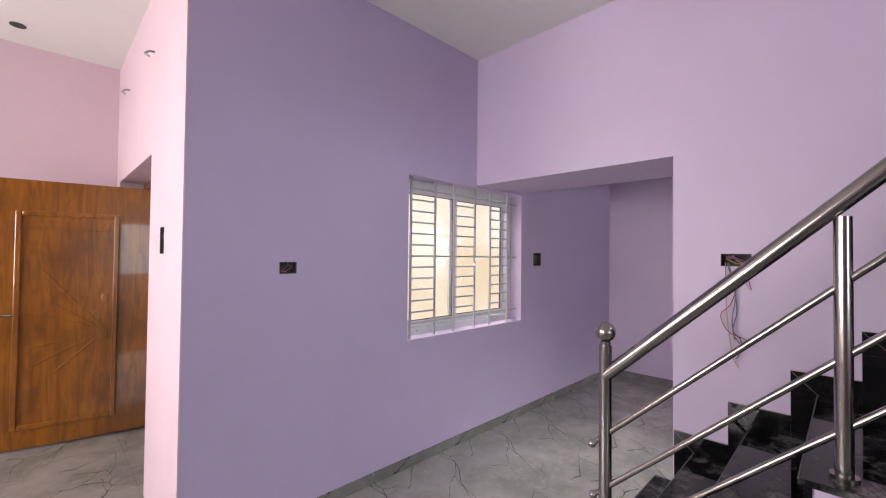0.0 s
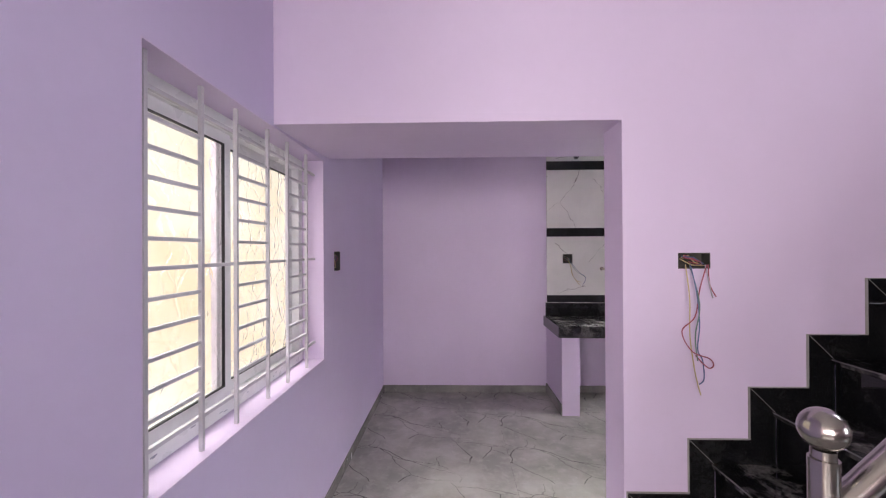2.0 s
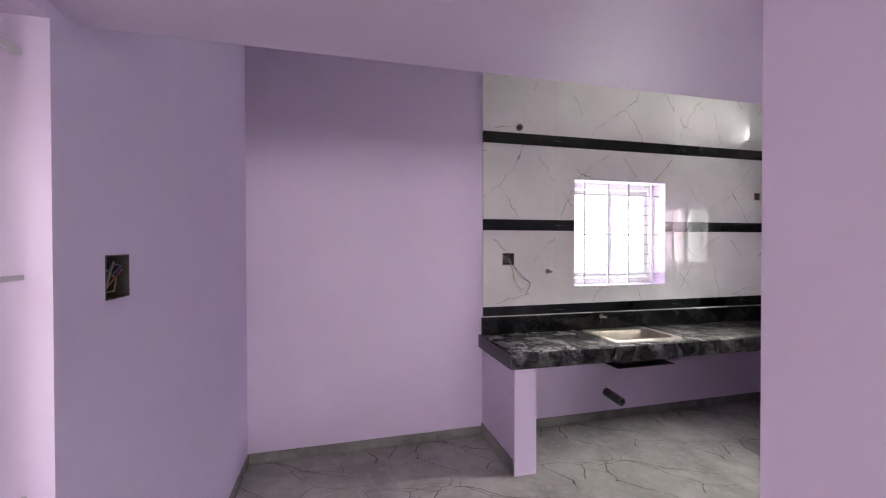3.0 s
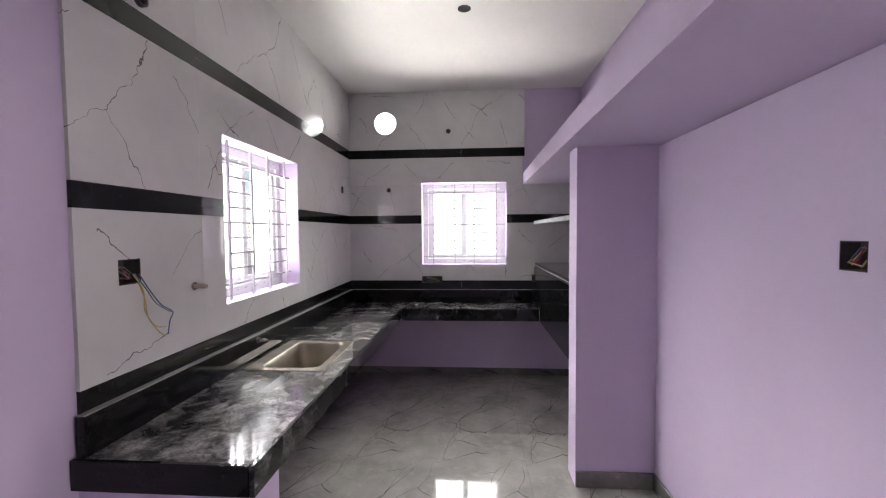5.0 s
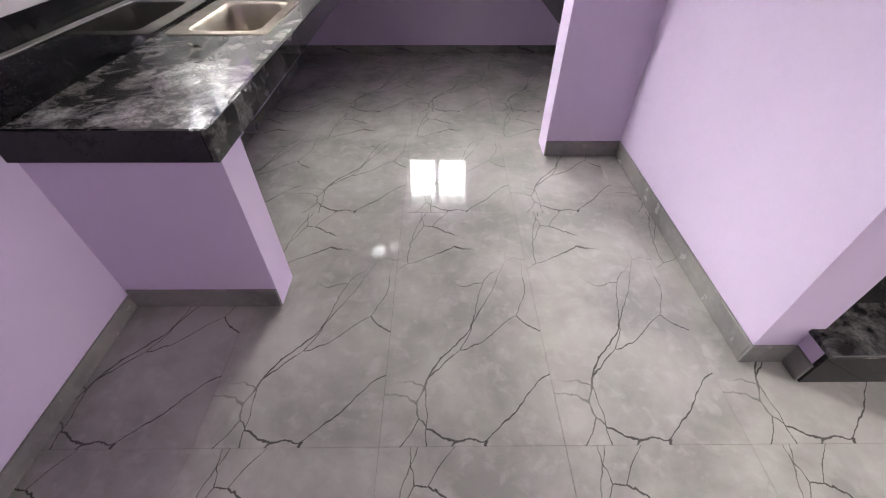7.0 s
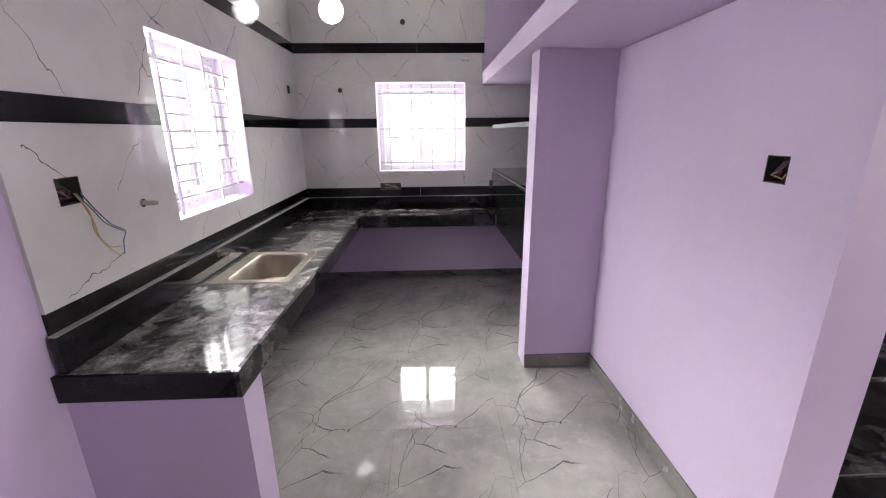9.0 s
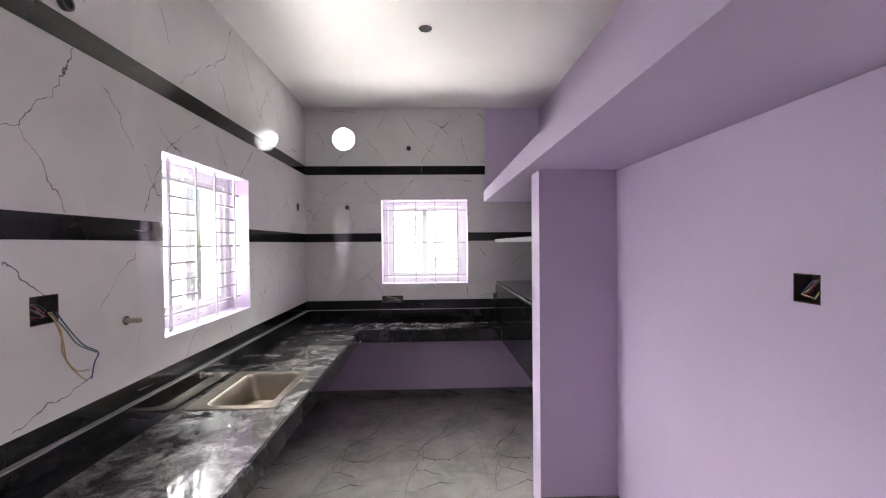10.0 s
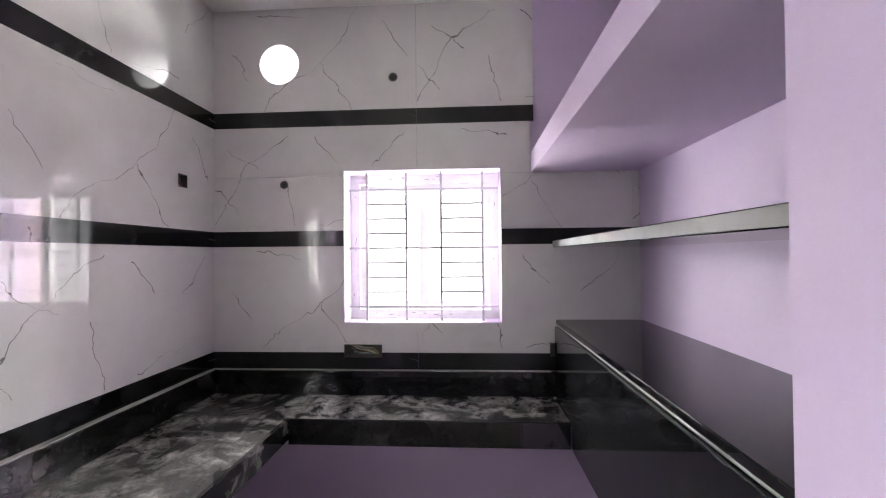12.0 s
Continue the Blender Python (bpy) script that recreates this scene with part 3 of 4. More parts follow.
# ---------------------------------------------------------------- counters
def counter_run(name, label, tops, fasciae):
    c = thing(name, label, "counter", (5.9, 0.0, 0.67))
    for gaps, (x0, x1, y0, y1) in tops:
        m = bmesh.new()
        cells_flat(m, x0, x1, y0, y1, 0.768, 0.79, gaps)
        part("worktop", m, DUSTY, c, "black granite top smeared with pale dust")
    for x0, x1, y0, y1, z0, z1, mat in fasciae:
        part("edge_strip", soft_box(x0, x1, y0, y1, z0, z1, 0.003, 2), mat, c, "polished black granite edge")
    for ob in c.children:
        if ob.data.vertices[0].co.x > 5.5:
            for v in ob.data.vertices:
                v.co.z += 0.007 * max(v.co.y + 1.2, 0)
    return c


def cells_flat(bm, x0, x1, y0, y1, z0, z1, gaps):
    xs = sorted({x0, x1, *[c for g in gaps for c in g[:2]]})
    ys = sorted({y0, y1, *[c for g in gaps for c in g[2:]]})
    for a, b in zip(xs, xs[1:]):
        for c, d in zip(ys, ys[1:]):
            if not any(g[0] < (a + b) / 2 < g[1] and g[2] < (c + d) / 2 < g[3] for g in gaps):
                box(bm, a, b, c, d, z0, z1)
    bmesh.ops.remove_doubles(bm, verts=bm.verts[:], dist=1e-5)


SINK_LIFT = 0.011
SINK = (5.722, 6.07, 0.085, 0.63)
KITCHEN = counter_run("kitchen_counter", "L-shaped black granite kitchen counter with dusty top", [([SINK], (5.602, 6.2, -1.59, 1.53)), ([], (4.226, 5.601, -1.59, -1.227))],
            [(5.583, 5.6015, -1.227, 1.548, 0.688, 0.792, SMEARED), (5.602, 6.213, 1.5305, 1.548, 0.688, 0.791, GRANITE), (4.226, 5.582, -1.2265, -1.21, 0.668, 0.791, GRANITE),
             (6.168, 6.199, -1.558, 1.53, 0.791, 0.929, GRANITE), (3.75, 6.199, -1.589, -1.558, 0.791, 0.927, GRANITE)])
m = bmesh.new()
box(m, 6.171, 6.1995, -1.555, 1.528, 0.9295, 0.9335)
for v in m.verts:
    v.co.z += 0.007 * max(v.co.y + 1.2, 0)
bmesh.ops.subdivide_edges(m, edges=[e for e in m.edges if abs(e.verts[0].co.y - e.verts[1].co.y) > 1], cuts=60)
for v in m.verts:
    if v.co.x < 6.18:
        v.co.x += 0.004 * noise.noise(Vector((0, v.co.y * 9, 0)))
part("mortar_bead", m, MORTAR, KITCHEN, "pale smeared mortar joint")
m = bmesh.new()
box(m, 4.24, 6.165, -1.5885, -1.562, 0.9275, 0.931)
part("mortar_bead", m, MORTAR, KITCHEN, "pale smeared mortar joint")
bm = bmesh.new()
box(bm, 5.597, XE, 1.36, 1.517, 0, 0.767)
structure("pier_counter", bm, LILAC, "lilac painted low pier under the counter")


def sink_bowl():
    s = thing("kitchen_sink", "stainless steel sink set in the dusty black counter", "sink", (5.89, 0.35, 0.79))
    m = bmesh.new()

    def loop(x0, x1, y0, y1, z, r, n=6):
        out = []
        for cx, cy, a in ((x1 - r, y1 - r, 0), (x0 + r, y1 - r, 90), (x0 + r, y0 + r, 180), (x1 - r, y0 + r, 270)):
            for k in range(n + 1):
                t = radians(a + 90 * k / n)
                out.append(m.verts.new((cx + r * math.cos(t), cy + r * math.sin(t), z + SINK_LIFT)))
        return out

    x0, x1, y0, y1 = SINK
    loops = [loop(x0 - 0.03, x1 + 0.075, y0 - 0.03, y1 + 0.03, 0.791, 0.03), loop(x0 - 0.028, x1 + 0.073, y0 - 0.028, y1 + 0.028, 0.797, 0.03), loop(x0 + 0.012, x1 - 0.008, y0 + 0.012, y1 - 0.012, 0.798, 0.05),
             loop(x0 + 0.02, x1 - 0.016, y0 + 0.02, y1 - 0.02, 0.785, 0.055), loop(x0 + 0.03, x1 - 0.026, y0 + 0.03, y1 - 0.03, 0.63, 0.06), loop(x0 + 0.06, x1 - 0.056, y0 + 0.06, y1 - 0.06, 0.603, 0.06)]
    for a, b in zip(loops, loops[1:]):
        for k in range(len(a)):
            j = (k + 1) % len(a)
            m.faces.new((a[k], a[j], b[j], b[k]))
    m.faces.new(loops[-1])
    bowl = part("bowl", m, SINKSTEEL, s, smooth=True)
    m = bmesh.new()
    ring(m, (5.89, 0.35, 0.6035), (0, 0, 1), 0.02, 0.045, 0.003)
    part("drain", m, MATTEBLACK, bowl)
    m = bmesh.new()
    box(m, x0 + 0.015, x1 - 0.012, y0 + 0.015, y1 - 0.015, 0.596, 0.60)
    part("underside", m, MATTEBLACK, s)


sink_bowl()

# shelves and panel in the recess
REC = (XR, 4.22)


def shelf(name, x1, y0, y1, z0, z1, label):
    s = thing(name, label, "shelf", (XR, (y0 + y1) / 2, z0))
    part("board", soft_box(XR, x1, y0, y1, z0, z1, 0.003, 2), GRANITE, s)
    # pale strip in the colour; on the upper shelf it paints the polished edge's reflection
    zt = z1 - 0.003 if z0 > 1.5 else z0 + 0.009
    part("front_edge", soft_box(x1, x1 + 0.004, y0, y1, z0 + 0.003, zt, 0.001, 1), EDGE, s, "pale strip coloured in along the front edge")
    return s


shelf("wall_shelf", 4.216, -1.589, 0.142, 1.622, 1.662, "black granite wall shelf in the kitchen recess")
ledge = shelf("low_shelf", 4.206, -1.589, 0.142, 1.185, 1.217, "wide black granite ledge with a polished front panel")
part("front_panel", soft_box(4.196, 4.222, -1.557, 0.142, 0.665, 1.184, 0.003, 2), GRANITE, ledge, "upright polished black granite panel")

# ---------------------------------------------------------------- stairs
STEP_Y = [1.90, 1.694, 1.445, 1.20, 0.965, 0.73, 0.52, 0.25, 0.01, -0.23, -0.47, -0.71]
STEP_Z = [0.195, 0.405, 0.626, 0.838, 1.053, 1.281, 1.516, 1.72, 1.94, 2.16, 2.38, 2.60]
XW = 2.615
stairs = thing("staircase", "straight stair with polished black granite treads and lilac sides", "stairs", (3.0, 1.9, 0), kind="structure")
bm = bmesh.new()
for n, (y, z) in enumerate(zip(STEP_Y, STEP_Z)):
    y1 = STEP_Y[n + 1] if n + 1 < len(STEP_Y) else -2.7
    box(bm, XW + 0.03, XP if n else 3.637, y1 - 0.03 if n + 1 < len(STEP_Y) else y1, y - 0.03, 0 if n < 5 else z - 0.7, z - 0.022)
part("body", bm, LILAC, stairs, "lilac painted plaster sides")
for n, (y, z) in enumerate(zip(STEP_Y, STEP_Z)):
    y1 = STEP_Y[n + 1] if n + 1 < len(STEP_Y) else -2.69
    xe = XP - 0.001 if n else 3.65
    part("tread", soft_box(XW, xe, y1 - 0.029, y, z - 0.02, z, 0.004, 2), TREADS, stairs, "dusty black granite tread")
    m = bmesh.new()
    box(m, XW, xe, y - 0.003, y + 0.0008, z - 0.0035, z + 0.0006)
    part("nosing_line", m, PVC, stairs, "dull worn nosing line")
    zb = STEP_Z[n - 1] if n else 0.0
    part("riser", soft_box(XW + 0.02, XP - 0.014 if n else 3.638, y - 0.03, y - 0.012, zb + 0.001, z - 0.021, 0.001, 1), GRANITE, stairs)
    if n:
        yt = STEP_Y[n + 1] if n + 1 < len(STEP_Y) else -0.95
        part("skirting", soft_box(XP - 0.013, XP - 0.001, yt + 0.09, min(y + 0.09, 1.785), z + 0.001, z + 0.1, 0.001, 1), GRANITE, stairs)
        m = bmesh.new()
        box(m, XP - 0.0125, XP - 0.0005, yt + 0.0915, min(y + 0.0915, 1.786), z + 0.1, z + 0.1014)
        box(m, XP - 0.0125, XP - 0.0005, min(y + 0.09, 1.785), min(y + 0.0913, 1.7863), STEP_Z[n - 1] + 0.102, z + 0.1)
        part("mortar_bead", m, MORTAR, stairs, "pale mortar line along the skirting")
        m = bmesh.new()
        tube(m, [(XP - 0.0132, y - 0.008, z + 0.003), (XP - 0.0132, min(y + 0.088, 1.783), z + 0.098)], 0.0012, 4)
        part("mitre_joint", m, EDGE, stairs)
        part("skirting", soft_box(XP - 0.013, XP - 0.001, y - 0.011, min(y + 0.0895, 1.785), STEP_Z[n - 1] + 0.001, z, 0.001, 1), GRANITE, stairs)

XH = 2.70
railing = thing("stair_railing", "brushed stainless steel stair railing with ball newel", "railing", (XH, 1.79, 0.4))


def sphere(c, r):
    m = bmesh.new()
    bmesh.ops.create_uvsphere(m, u_segments=28, v_segments=16, radius=r, matrix=Matrix.Translation(c))
    return m


def post(x, y, z0, z1, r):
    m = bmesh.new()
    tube(m, [(x, y, z0), (x, y, z1)], r, 28)
    ob = part("post", m, STEEL, railing, smooth=True)
    m = bmesh.new()
    tube(m, [(x, y, z0), (x, y, z0 + 0.006), (x, y, z0 + 0.014)], r * 1.55, 28)
    part("base_ring", m, STEEL, ob, smooth=True)
    return ob


newel = post(XH, 1.79, 0.40, 1.105, 0.0245)
part("ball", sphere((XH, 1.79, 1.160), 0.040), STEEL, newel, smooth=True)
m = bmesh.new()
ring(m, (XH, 1.79, 1.104), (0, 0, 1), 0.004, 0.02, 0.018)
part("collar", m, STEEL, newel, smooth=True)
SLOPE = 0.945
post(XH, 1.105, 0.838, 1.585, 0.021)
post(XH, 0.38, 1.516, 2.27, 0.021)
post(XH, -0.33, 2.16, 2.93, 0.021)
for z, r, start, nm in ((0.985, 0.026, 1.785, "handrail"), (0.746, 0.0108, 1.845, "rail"), (0.535, 0.0108, 1.84, "rail"), (0.33, 0.0108, 1.66, "rail")):
    m = bmesh.new()
    f = lambda y: z + (1.79 - y) * (0.940 if nm == "handrail" else SLOPE)
    tube(m, [(XH, start, f(start)), (XH, 0.8, f(0.8)), (XH, -0.6, f(-0.6))], r, 24)
    rail = part(nm, m, STEEL, railing, smooth=True)
    if nm == "rail":
        part("end_knob", sphere((XH, start, f(start)), 0.017), STEEL, rail, smooth=True)

# ---------------------------------------------------------------- entry door
door = thing("door_1", "varnished carved teak door standing open in the lobby", "door", (1.72, 5.23, 0.02), kind="structure")
D = pose(1.72, 5.24, 0.02, 0, 0, 180 - 10.1)


def door_part(name, bm, mat, parent, label=""):
    bmesh.ops.transform(bm, matrix=D, verts=bm.verts[:])
    return part(name, bm, mat, parent, label)


leaf = door_part("leaf", soft_box(0, 0.93, -0.02, 0.02, 0, 1.97, 0.004, 2), TEAK, door)
for x0, x1, z0, z1 in ((0.20, 0.235, 0.14, 1.74), (0.76, 0.795, 0.14, 1.74), (0.235, 0.76, 0.14, 0.175), (0.235, 0.76, 1.705, 1.74)):
    door_part("moulding", soft_box(x0, x1, 0.02, 0.036, z0, z1, 0.007, 2), TEAK, leaf)
door_part("moulding", soft_box(0.255, 0.74, 0.02, 0.027, 1.60, 1.625, 0.004, 1), TEAK, leaf)
for k in range(7):
    m = soft_box(0, 0.62 - 0.03 * k, 0.02, 0.0245, -0.006, 0.006, 0.002, 1)
    bmesh.ops.transform(m, matrix=Matrix.Translation((0.27, 0, 0.82)) @ Matrix.Rotation(radians(-52 + 16 * k), 4, "Y"), verts=m.verts[:])
    for v in m.verts:
        v.co.x, v.co.z = min(max(v.co.x, 0.24), 0.755), min(max(v.co.z, 0.18), 1.59)
    door_part("carving", m, TEAK, leaf, "carved ray")
for cx, cz, rr in ((0.29, 0.80, 0.045), (0.33, 0.95, 0.035), (0.28, 1.08, 0.03), (0.26, 0.92, 0.025)):
    m = bmesh.new()
    bmesh.ops.create_uvsphere(m, u_segments=12, v_segments=8, radius=rr, matrix=Matrix.Translation((cx, 0.02, cz)) @ Matrix.Diagonal((0.8, 0.14, 1.3, 1)))
    door_part("carving", m, TEAK, leaf, "carved leaf")
m = bmesh.new()
box(m, 0.875, 0.91, 0.02, 0.025, 0.84, 1.12)
plate = door_part("lock_plate", m, STEEL, leaf, "steel lock plate")
m = bmesh.new()
tube(m, [(0.892, 0.025, 0.985), (0.892, 0.06, 0.985), (0.785, 0.062, 0.98)], 0.009, 12)
door_part("handle", m, STEEL, plate, "steel lever handle")
frame_bm = bmesh.new()
box(frame_bm, 1.70, 1.78, 5.28, 5.468, 0, 2.058)
box(frame_bm, 1.70, 1.78, 4.082, 4.15, 0, 2.058)
box(frame_bm, 1.70, 1.78, 4.15, 5.28, 2.0, 2.058)
part("door_frame", frame_bm, TEAKDARK, door)

# ---------------------------------------------------------------- fittings in walls
def wall_box(axis, inward, plane, g, label, group="electrical boxes", proud=0.0):
    """An open metal back box sunk in a wall, with a rough mortar rim."""
    u0, u1, z0, z1 = g
    uc, zc = (u0 + u1) / 2, (z0 + z1) / 2
    ob = thing("electrical_box", label, "electrical box", (plane, uc, zc) if axis == "x" else (uc, plane, zc), group)

    def block(m, a, b, d0, d1, c, e):
        t = sorted((plane + inward * d0, plane + inward * d1))
        box(m, *((t[0], t[1], a, b) if axis == "x" else (a, b, t[0], t[1])), c, e)

    m = bmesh.new()
    w, dp = 0.003, -0.055
    block(m, u0, u1, dp - 0.002, dp, z0, z1)
    for a, b, c, e in ((u0, u0 + w, z0, z1), (u1 - w, u1, z0, z1), (u0 + w, u1 - w, z0, z0 + w), (u0 + w, u1 - w, z1 - w, z1)):
        block(m, a, b, dp, proud + 0.001, c, e)
    part("shell", m, DARKBOX, ob, "dull dusty metal shell")
    rnd = random.Random(int(uc * 100 + zc * 37))
    for k in range(3):
        m = bmesh.new()
        pts = []
        for j in range(7):
            uu, zz, dd = uc + (u1 - u0) * 0.36 * math.sin(j * 1.3 + k * 2 + rnd.random()), zc + (z1 - z0) * 0.34 * math.cos(j * 1.1 + k * 1.7 + rnd.random()), -0.04 + 0.03 * math.sin(j * 0.5)
            pts.append((plane + inward * dd, uu, zz) if axis == "x" else (uu, plane + inward * dd, zz))
        tube(m, pts, 0.0025, 6)
        part("wire", m, WIRES[(k + int(uc * 10)) % 5], ob)
    return ob


def hanging_wires(name, axis, inward, plane, paths, label):
    ob = thing(name, label, "wires", (plane, paths[0][1][0][0], paths[0][1][0][1]) if axis == "x" else (paths[0][1][0][0], plane, paths[0][1][0][1]))
    for col, pts in paths:
        fine = []
        P = [Vector((u, z, 0.012 + 0.02 * abs(math.sin(k * 1.3 + col)))) for k, (u, z) in enumerate(pts)]
        P = [P[0]] + P + [P[-1]]
        for k in range(1, len(P) - 2):
            for s in range(6):
                t = s / 6
                a, b, c, d = P[k - 1], P[k], P[k + 1], P[k + 2]
                fine.append(0.5 * ((2 * b) + (c - a) * t + (2 * a - 5 * b + 4 * c - d) * t * t + (3 * b - a - 3 * c + d) * t ** 3))
        fine.append(P[-2])
        m = bmesh.new()
        tube(m, [(plane + inward * max(q.z, 0.004), q.x, q.y) if axis == "x" else (q.x, plane + inward * max(q.z, 0.004), q.y) for q in fine], 0.0024, 6)
        part("wire", m, WIRES[col], ob, smooth=True)
    return ob


wall_box("y", -1, YN, BOX_N1, "open electrical box sunk in the purple wall")
wall_box("y", -1, YN, BOX_N2, "open electrical box beside the barred window")
wall_box("x", -1, XP, BOX_P, "open electrical box with dangling wires above the stair")
wall_box("x", 1, XK, BOX_K, "open electrical box in the lilac recess wall")
wall_box("x", -1, XE, BOX_E1, "open electrical box in white tiles above the counter", proud=0.014)
wall_box("x", -1, XE, BOX_E2, "small open electrical box in white tiles", proud=0.014)
wall_box("y", 1, YS, BOX_S1, "wide open socket box at the black tile band", proud=0.014)
wall_box("y", 1, YS, BOX_S2, "wide open socket box near the granite ledge", proud=0.014)
wall_box("x", -1, XL, BOX_V, "open switch box beside the doorway")
hanging_wires("stair_wires", "x", -1, XP, [
    (0, [(1.545, 1.44), (1.54, 1.3), (1.535, 1.15), (1.52, 1.02), (1.51, 0.96), (1.49, 0.91)]),
    (1, [(1.535, 1.44), (1.51, 1.33), (1.495, 1.2), (1.51, 1.1), (1.48, 1.05), (1.485, 0.98), (1.50, 0.955)]),
    (2, [(1.47, 1.44), (1.49, 1.34), (1.52, 1.23), (1.565, 1.17), (1.53, 1.09), (1.46, 1.06), (1.44, 1.03), (1.47, 1.025), (1.51, 1.07)]),
    (3, [(1.53, 1.44), (1.50, 1.28), (1.515, 1.15), (1.505, 1.05)]),
    (2, [(1.465, 1.44), (1.45, 1.36), (1.435, 1.31)]),
    (4, [(1.475, 1.44), (1.455, 1.34), (1.44, 1.305)])], "tangled loose coloured wires hanging from the wall")
hanging_wires("counter_wires", "x", -1, 6.2, [
    (0, [(1.295, 1.40), (1.27, 1.33), (1.255, 1.25), (1.21, 1.18), (1.16, 1.165)]),
    (0, [(1.285, 1.40), (1.265, 1.30), (1.24, 1.22), (1.19, 1.15), (1.165, 1.13)]),
    (1, [(1.285, 1.40), (1.235, 1.33), (1.17, 1.26), (1.12, 1.22), (1.115, 1.18), (1.15, 1.13)]),
    (3, [(1.29, 1.40), (1.25, 1.33), (1.20, 1.27), (1.12, 1.22)])], "loose yellow and blue wires hanging over the counter")


def pipe_stub(name, centre, along, r, depth, mat, label):
    ob = thing(name, label, "pipe", centre)
    m = bmesh.new()
    ring(m, centre, along, r * 0.72, r, depth, 24)
    part("pipe", m, mat, ob, smooth=True)
    # a solid black plug paints in the darkness of the hollow pipe
    m = bmesh.new()
    d = Vector(along).normalized()
    tube(m, [Vector(centre) + d * 0.001, Vector(centre) + d * depth * 0.35], r * 0.73, 20)
    part("bore", m, MATTEBLACK, ob)
    return ob


pipe_stub("conduit_end", (5.122, -1.59, 2.622), (0, 1, 0), 0.026, 0.004, PVC, "dark round conduit end in white tiles")
pipe_stub("conduit_end", (5.772, -1.59, 2.005), (0, 1, 0), 0.024, 0.004, PVC, "dark round conduit end in white tiles")
pipe_stub("conduit_end", (6.2, 1.20, 2.48), (-1, 0, 0), 0.026, 0.02, PVC, "dark round conduit end at the black band")
pipe_stub("drain_pipe", (6.213, 0.36, 0.235), (-1, 0, -0.08), 0.036, 0.20, PVC, "dark grey plastic drain pipe under the counter")
w = pipe_stub("water_pipe", (6.2, 0.94, 1.305), (-1, 0, 0), 0.011, 0.065, CPVC, "capped beige water pipe stub in the tiles")
m = bmesh.new()
ring(m, (6.199, 0.94, 1.305), (-1, 0, 0), 0.011, 0.019, 0.006)
part("flange", m, BRASS, w, smooth=True)
tap = thing("tap_stub", "small chromed tap stub on the granite upstand", "tap", (6.168, 0.45, 0.95))
m = bmesh.new()
tube(m, [(6.168, 0.45, 0.915), (6.125, 0.45, 0.915), (6.10, 0.45, 0.912)], 0.011, 14)
part("spout", m, BRASS, tap, smooth=True)
m = bmesh.new()
tube(m, [(6.168, 0.45, 0.915), (6.160, 0.45, 0.915)], 0.02, 18)
part("flange", m, BRASS, tap, smooth=True)

# ceiling box and hook
bx = thing("ceiling_box", "dark open electrical box in the white ceiling", "electrical box", (4.926, -0.04, CEIL), "electrical boxes")
m = bmesh.new()
ring(m, (4.926, -0.04, CEIL - 0.006), (0, 0, 1), 0.036, 0.044, 0.012)
part("rim", m, DARKBOX, bx)
# a flat black disc paints in the darkness inside the box
m = bmesh.new()
tube(m, [(4.926, -0.04, CEIL - 0.0045), (4.926, -0.04, CEIL + 0.01)], 0.037, 24)
part("black_disc", m, MATTEBLACK, bx)
bx2 = copy_thing(bx, Matrix.Translation((0.92, 5.28, CEIL + 0.02)))
hk = thing("ceiling_hook", "grey steel fan hook hanging from the ceiling", "hook", (5.53, 0.6, CEIL))
m = bmesh.new()
tube(m, [(5.53, 0.585, CEIL + 0.02), (5.53, 0.585, CEIL - 0.05), (5.53, 0.592, CEIL - 0.062), (5.53, 0.6, CEIL - 0.066), (5.53, 0.608, CEIL - 0.062), (5.53, 0.615, CEIL - 0.05), (5.53, 0.615, CEIL + 0.02)], 0.004, 8)
part("loop", m, STEEL, hk, smooth=True)
for n, (y, z) in enumerate(((4.06, 2.68), (5.02, 2.72))):
    x = XL
    wf = thing("light_point", "bare wire end at a wall lamp point", "wire", (x, y, z), "lamp points")
    m = bmesh.new()
    tube(m, [(x, y, z), (x - 0.03, y, z - 0.005), (x - 0.05, y - 0.01, z - 0.03), (x - 0.03, y - 0.02, z - 0.045)], 0.007, 8)
    part("wire", m, WIRES[4], wf)

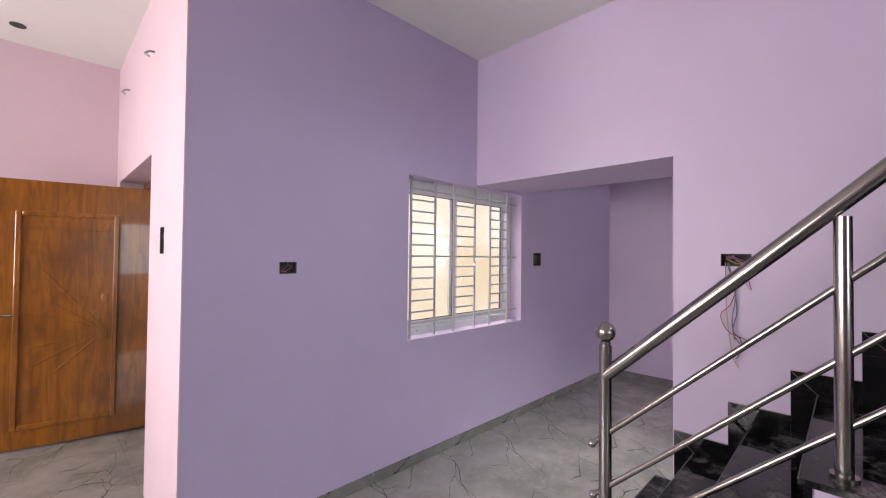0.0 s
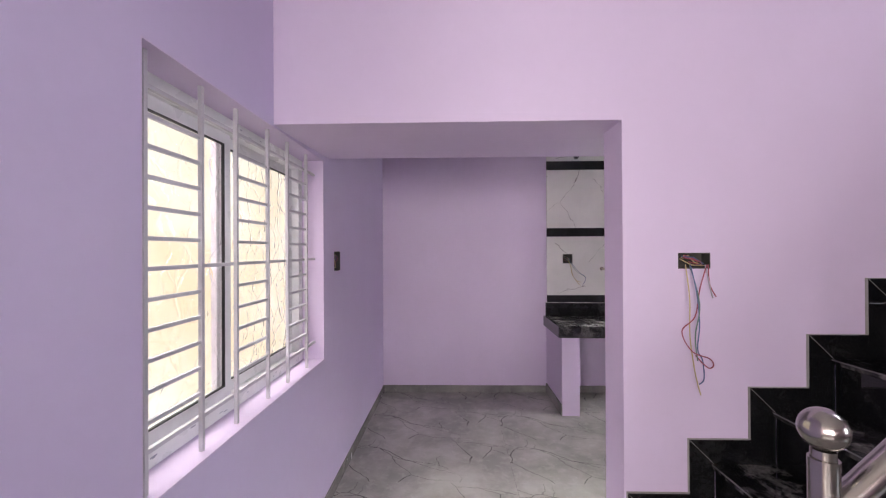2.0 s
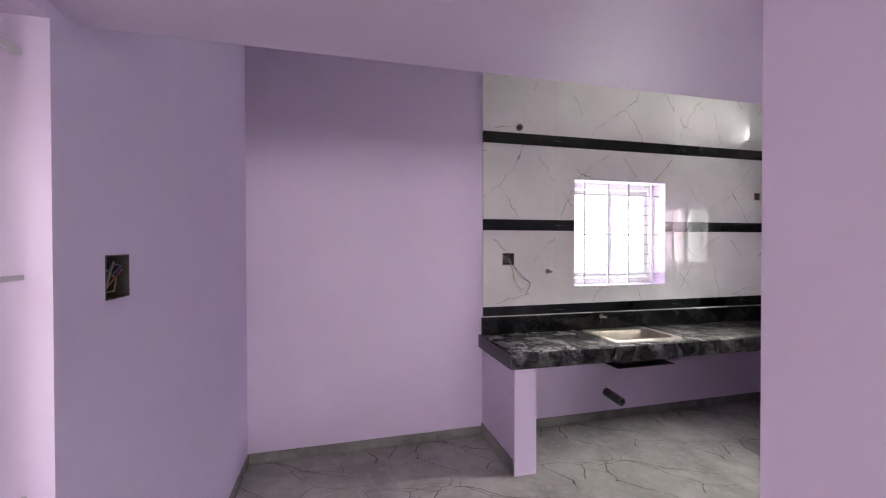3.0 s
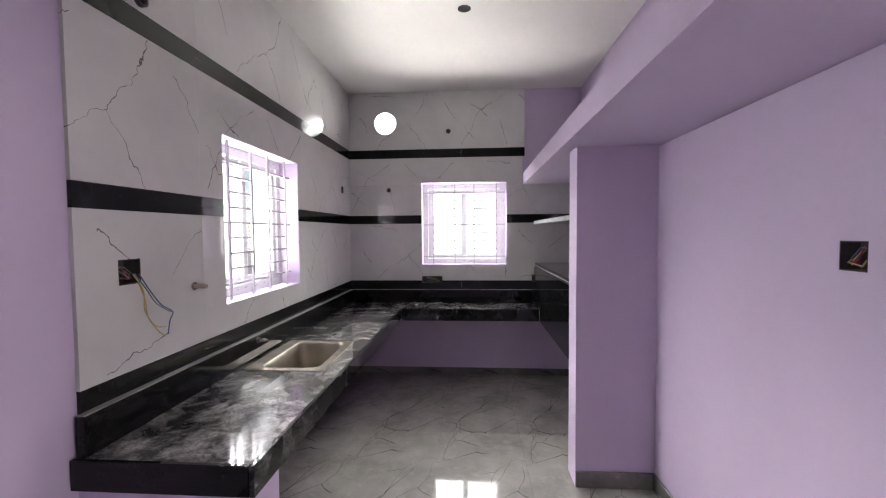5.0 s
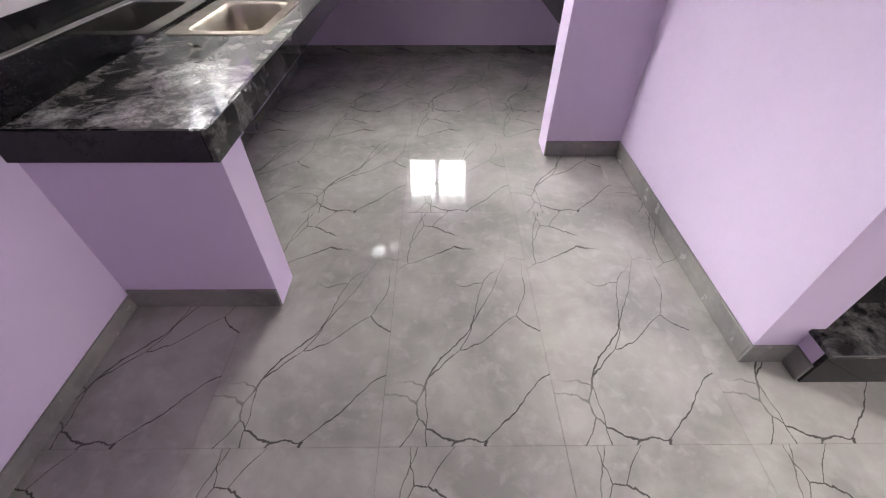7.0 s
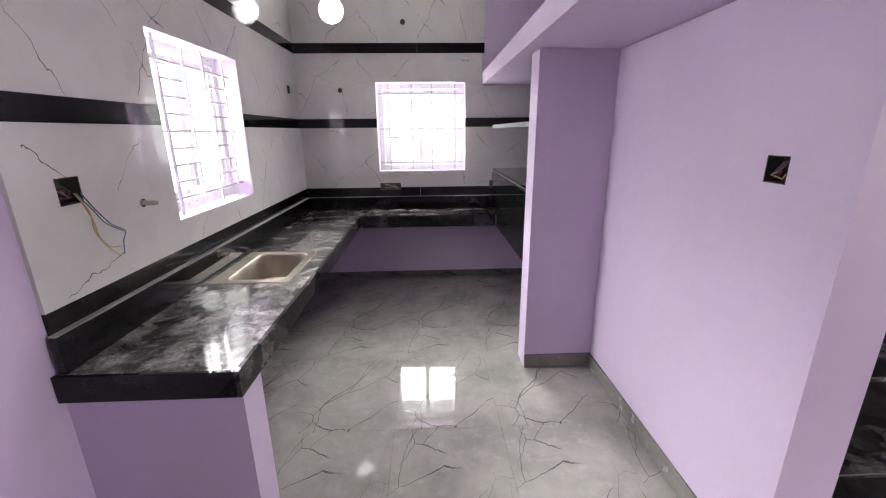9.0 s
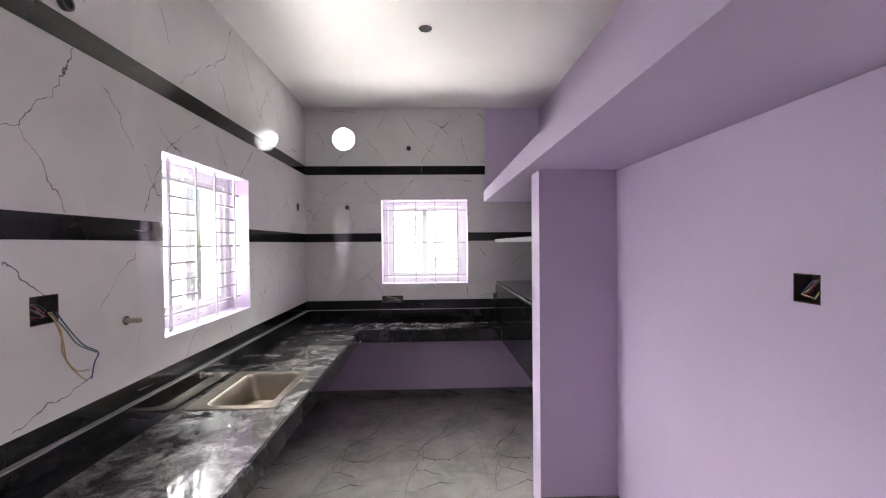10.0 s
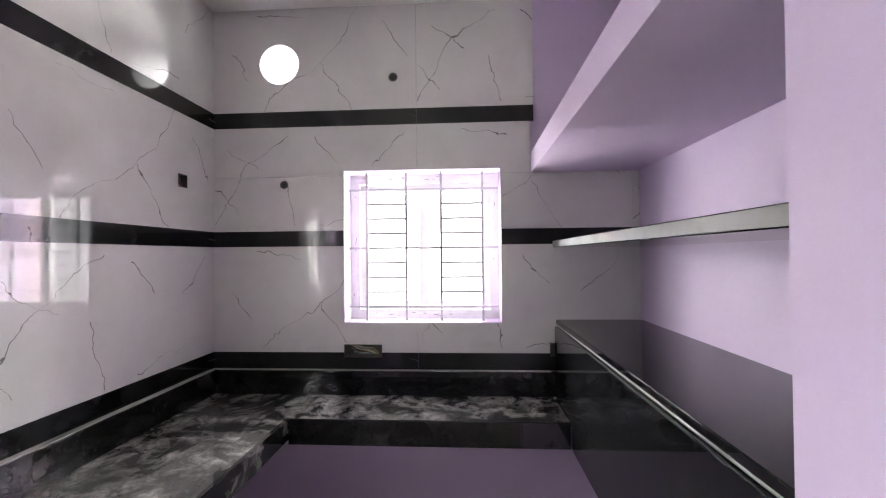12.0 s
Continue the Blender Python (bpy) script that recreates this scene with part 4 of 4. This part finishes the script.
# ---------------------------------------------------------------- tiles
def wall_tiles(owner, axis, t0, t1, us, rows, gaps, holes):
    """Tiles in rows; us: the joints along the wall; rows: (bottom, top, material, name, joint shift)."""
    for z0, z1, mat, nm, shift in rows:
        cuts = [us[0]] + [u + shift for u in us[1:-1] if us[0] < u + shift < us[-1]] + [us[-1]]
        for a, b in zip(cuts, cuts[1:]):
            j = 0.0006
            mine = [g for g in gaps if g[0] < b and g[1] > a and g[2] < z1 and g[3] > z0]
            inside = [h for h in holes if a < h[0] < b and z0 < h[1] < z1]
            m = bmesh.new()
            cells(m, axis, t0, t1, a + j, b - j, z0 + j, z1 - j, mine, inside)
            if m.verts:
                part(nm, m, mat, owner)
            else:
                m.free()


TILE_ROWS = [(0.928, 1.026, BLACKTILE, "border_tile", 0.0), (1.026, 1.642, TILE, "tile", 0.0), (1.642, 1.733, BLACKTILE, "border_tile", 0.0), (1.733, 2.345, TILE, "tile", 0.0), (2.345, 2.438, BLACKTILE, "border_tile", 0.0), (2.438, 3.075, TILE, "tile", 0.0)]
WE, WS = bpy.data.objects["wall_east"], bpy.data.objects["wall_south"]
wall_tiles(WE, "x", 6.2, 6.2145, [-1.5895, -0.33, 0.87, 1.511], TILE_ROWS, [WIN_E, BOX_E1, BOX_E2], [])
LOW, HIGH = [r for r in TILE_ROWS if r[1] < 1.8], [r for r in TILE_ROWS if r[0] > 2.3]
wall_tiles(WS, "y", -1.6045, -1.59, [3.736, 3.775, 4.988, 6.2145], LOW, [WIN_S, BOX_S1, BOX_S2], [])
wall_tiles(WS, "y", -1.6045, -1.59, [3.736, 3.775, 4.988, 6.2145], [(1.733, 2.051, TILE, "tile", 0.0)], [WIN_S], [])
wall_tiles(WS, "y", -1.6045, -1.59, [4.34, 4.988, 6.2145], [(2.051, 2.345, TILE, "tile", 0.0)], [WIN_S], [])
wall_tiles(WS, "y", -1.6045, -1.59, [4.318, 4.988, 6.2145], HIGH, [], [VENT])

# floor tiles
shared = {}
x = -2.07
while x < XE - 0.01:
    y = -2.7
    while y < 5.64:
        w, d = min(0.6, XE - x), min(1.2, 5.65 - y)
        key = (round(w, 3), round(d, 3))
        if key not in shared:
            m = bmesh.new()
            box(m, 0.0005, w - 0.0005, 0.0005, d - 0.0005, -0.012, 0)
            shared[key] = mesh_of("floor_tile", m, FLOOR)
        ob = new("floor_tile", shared[key])
        ob.location = (x, y, 0)
        ob.parent = FLOOR_BED
        y += 1.2
    x += 0.6
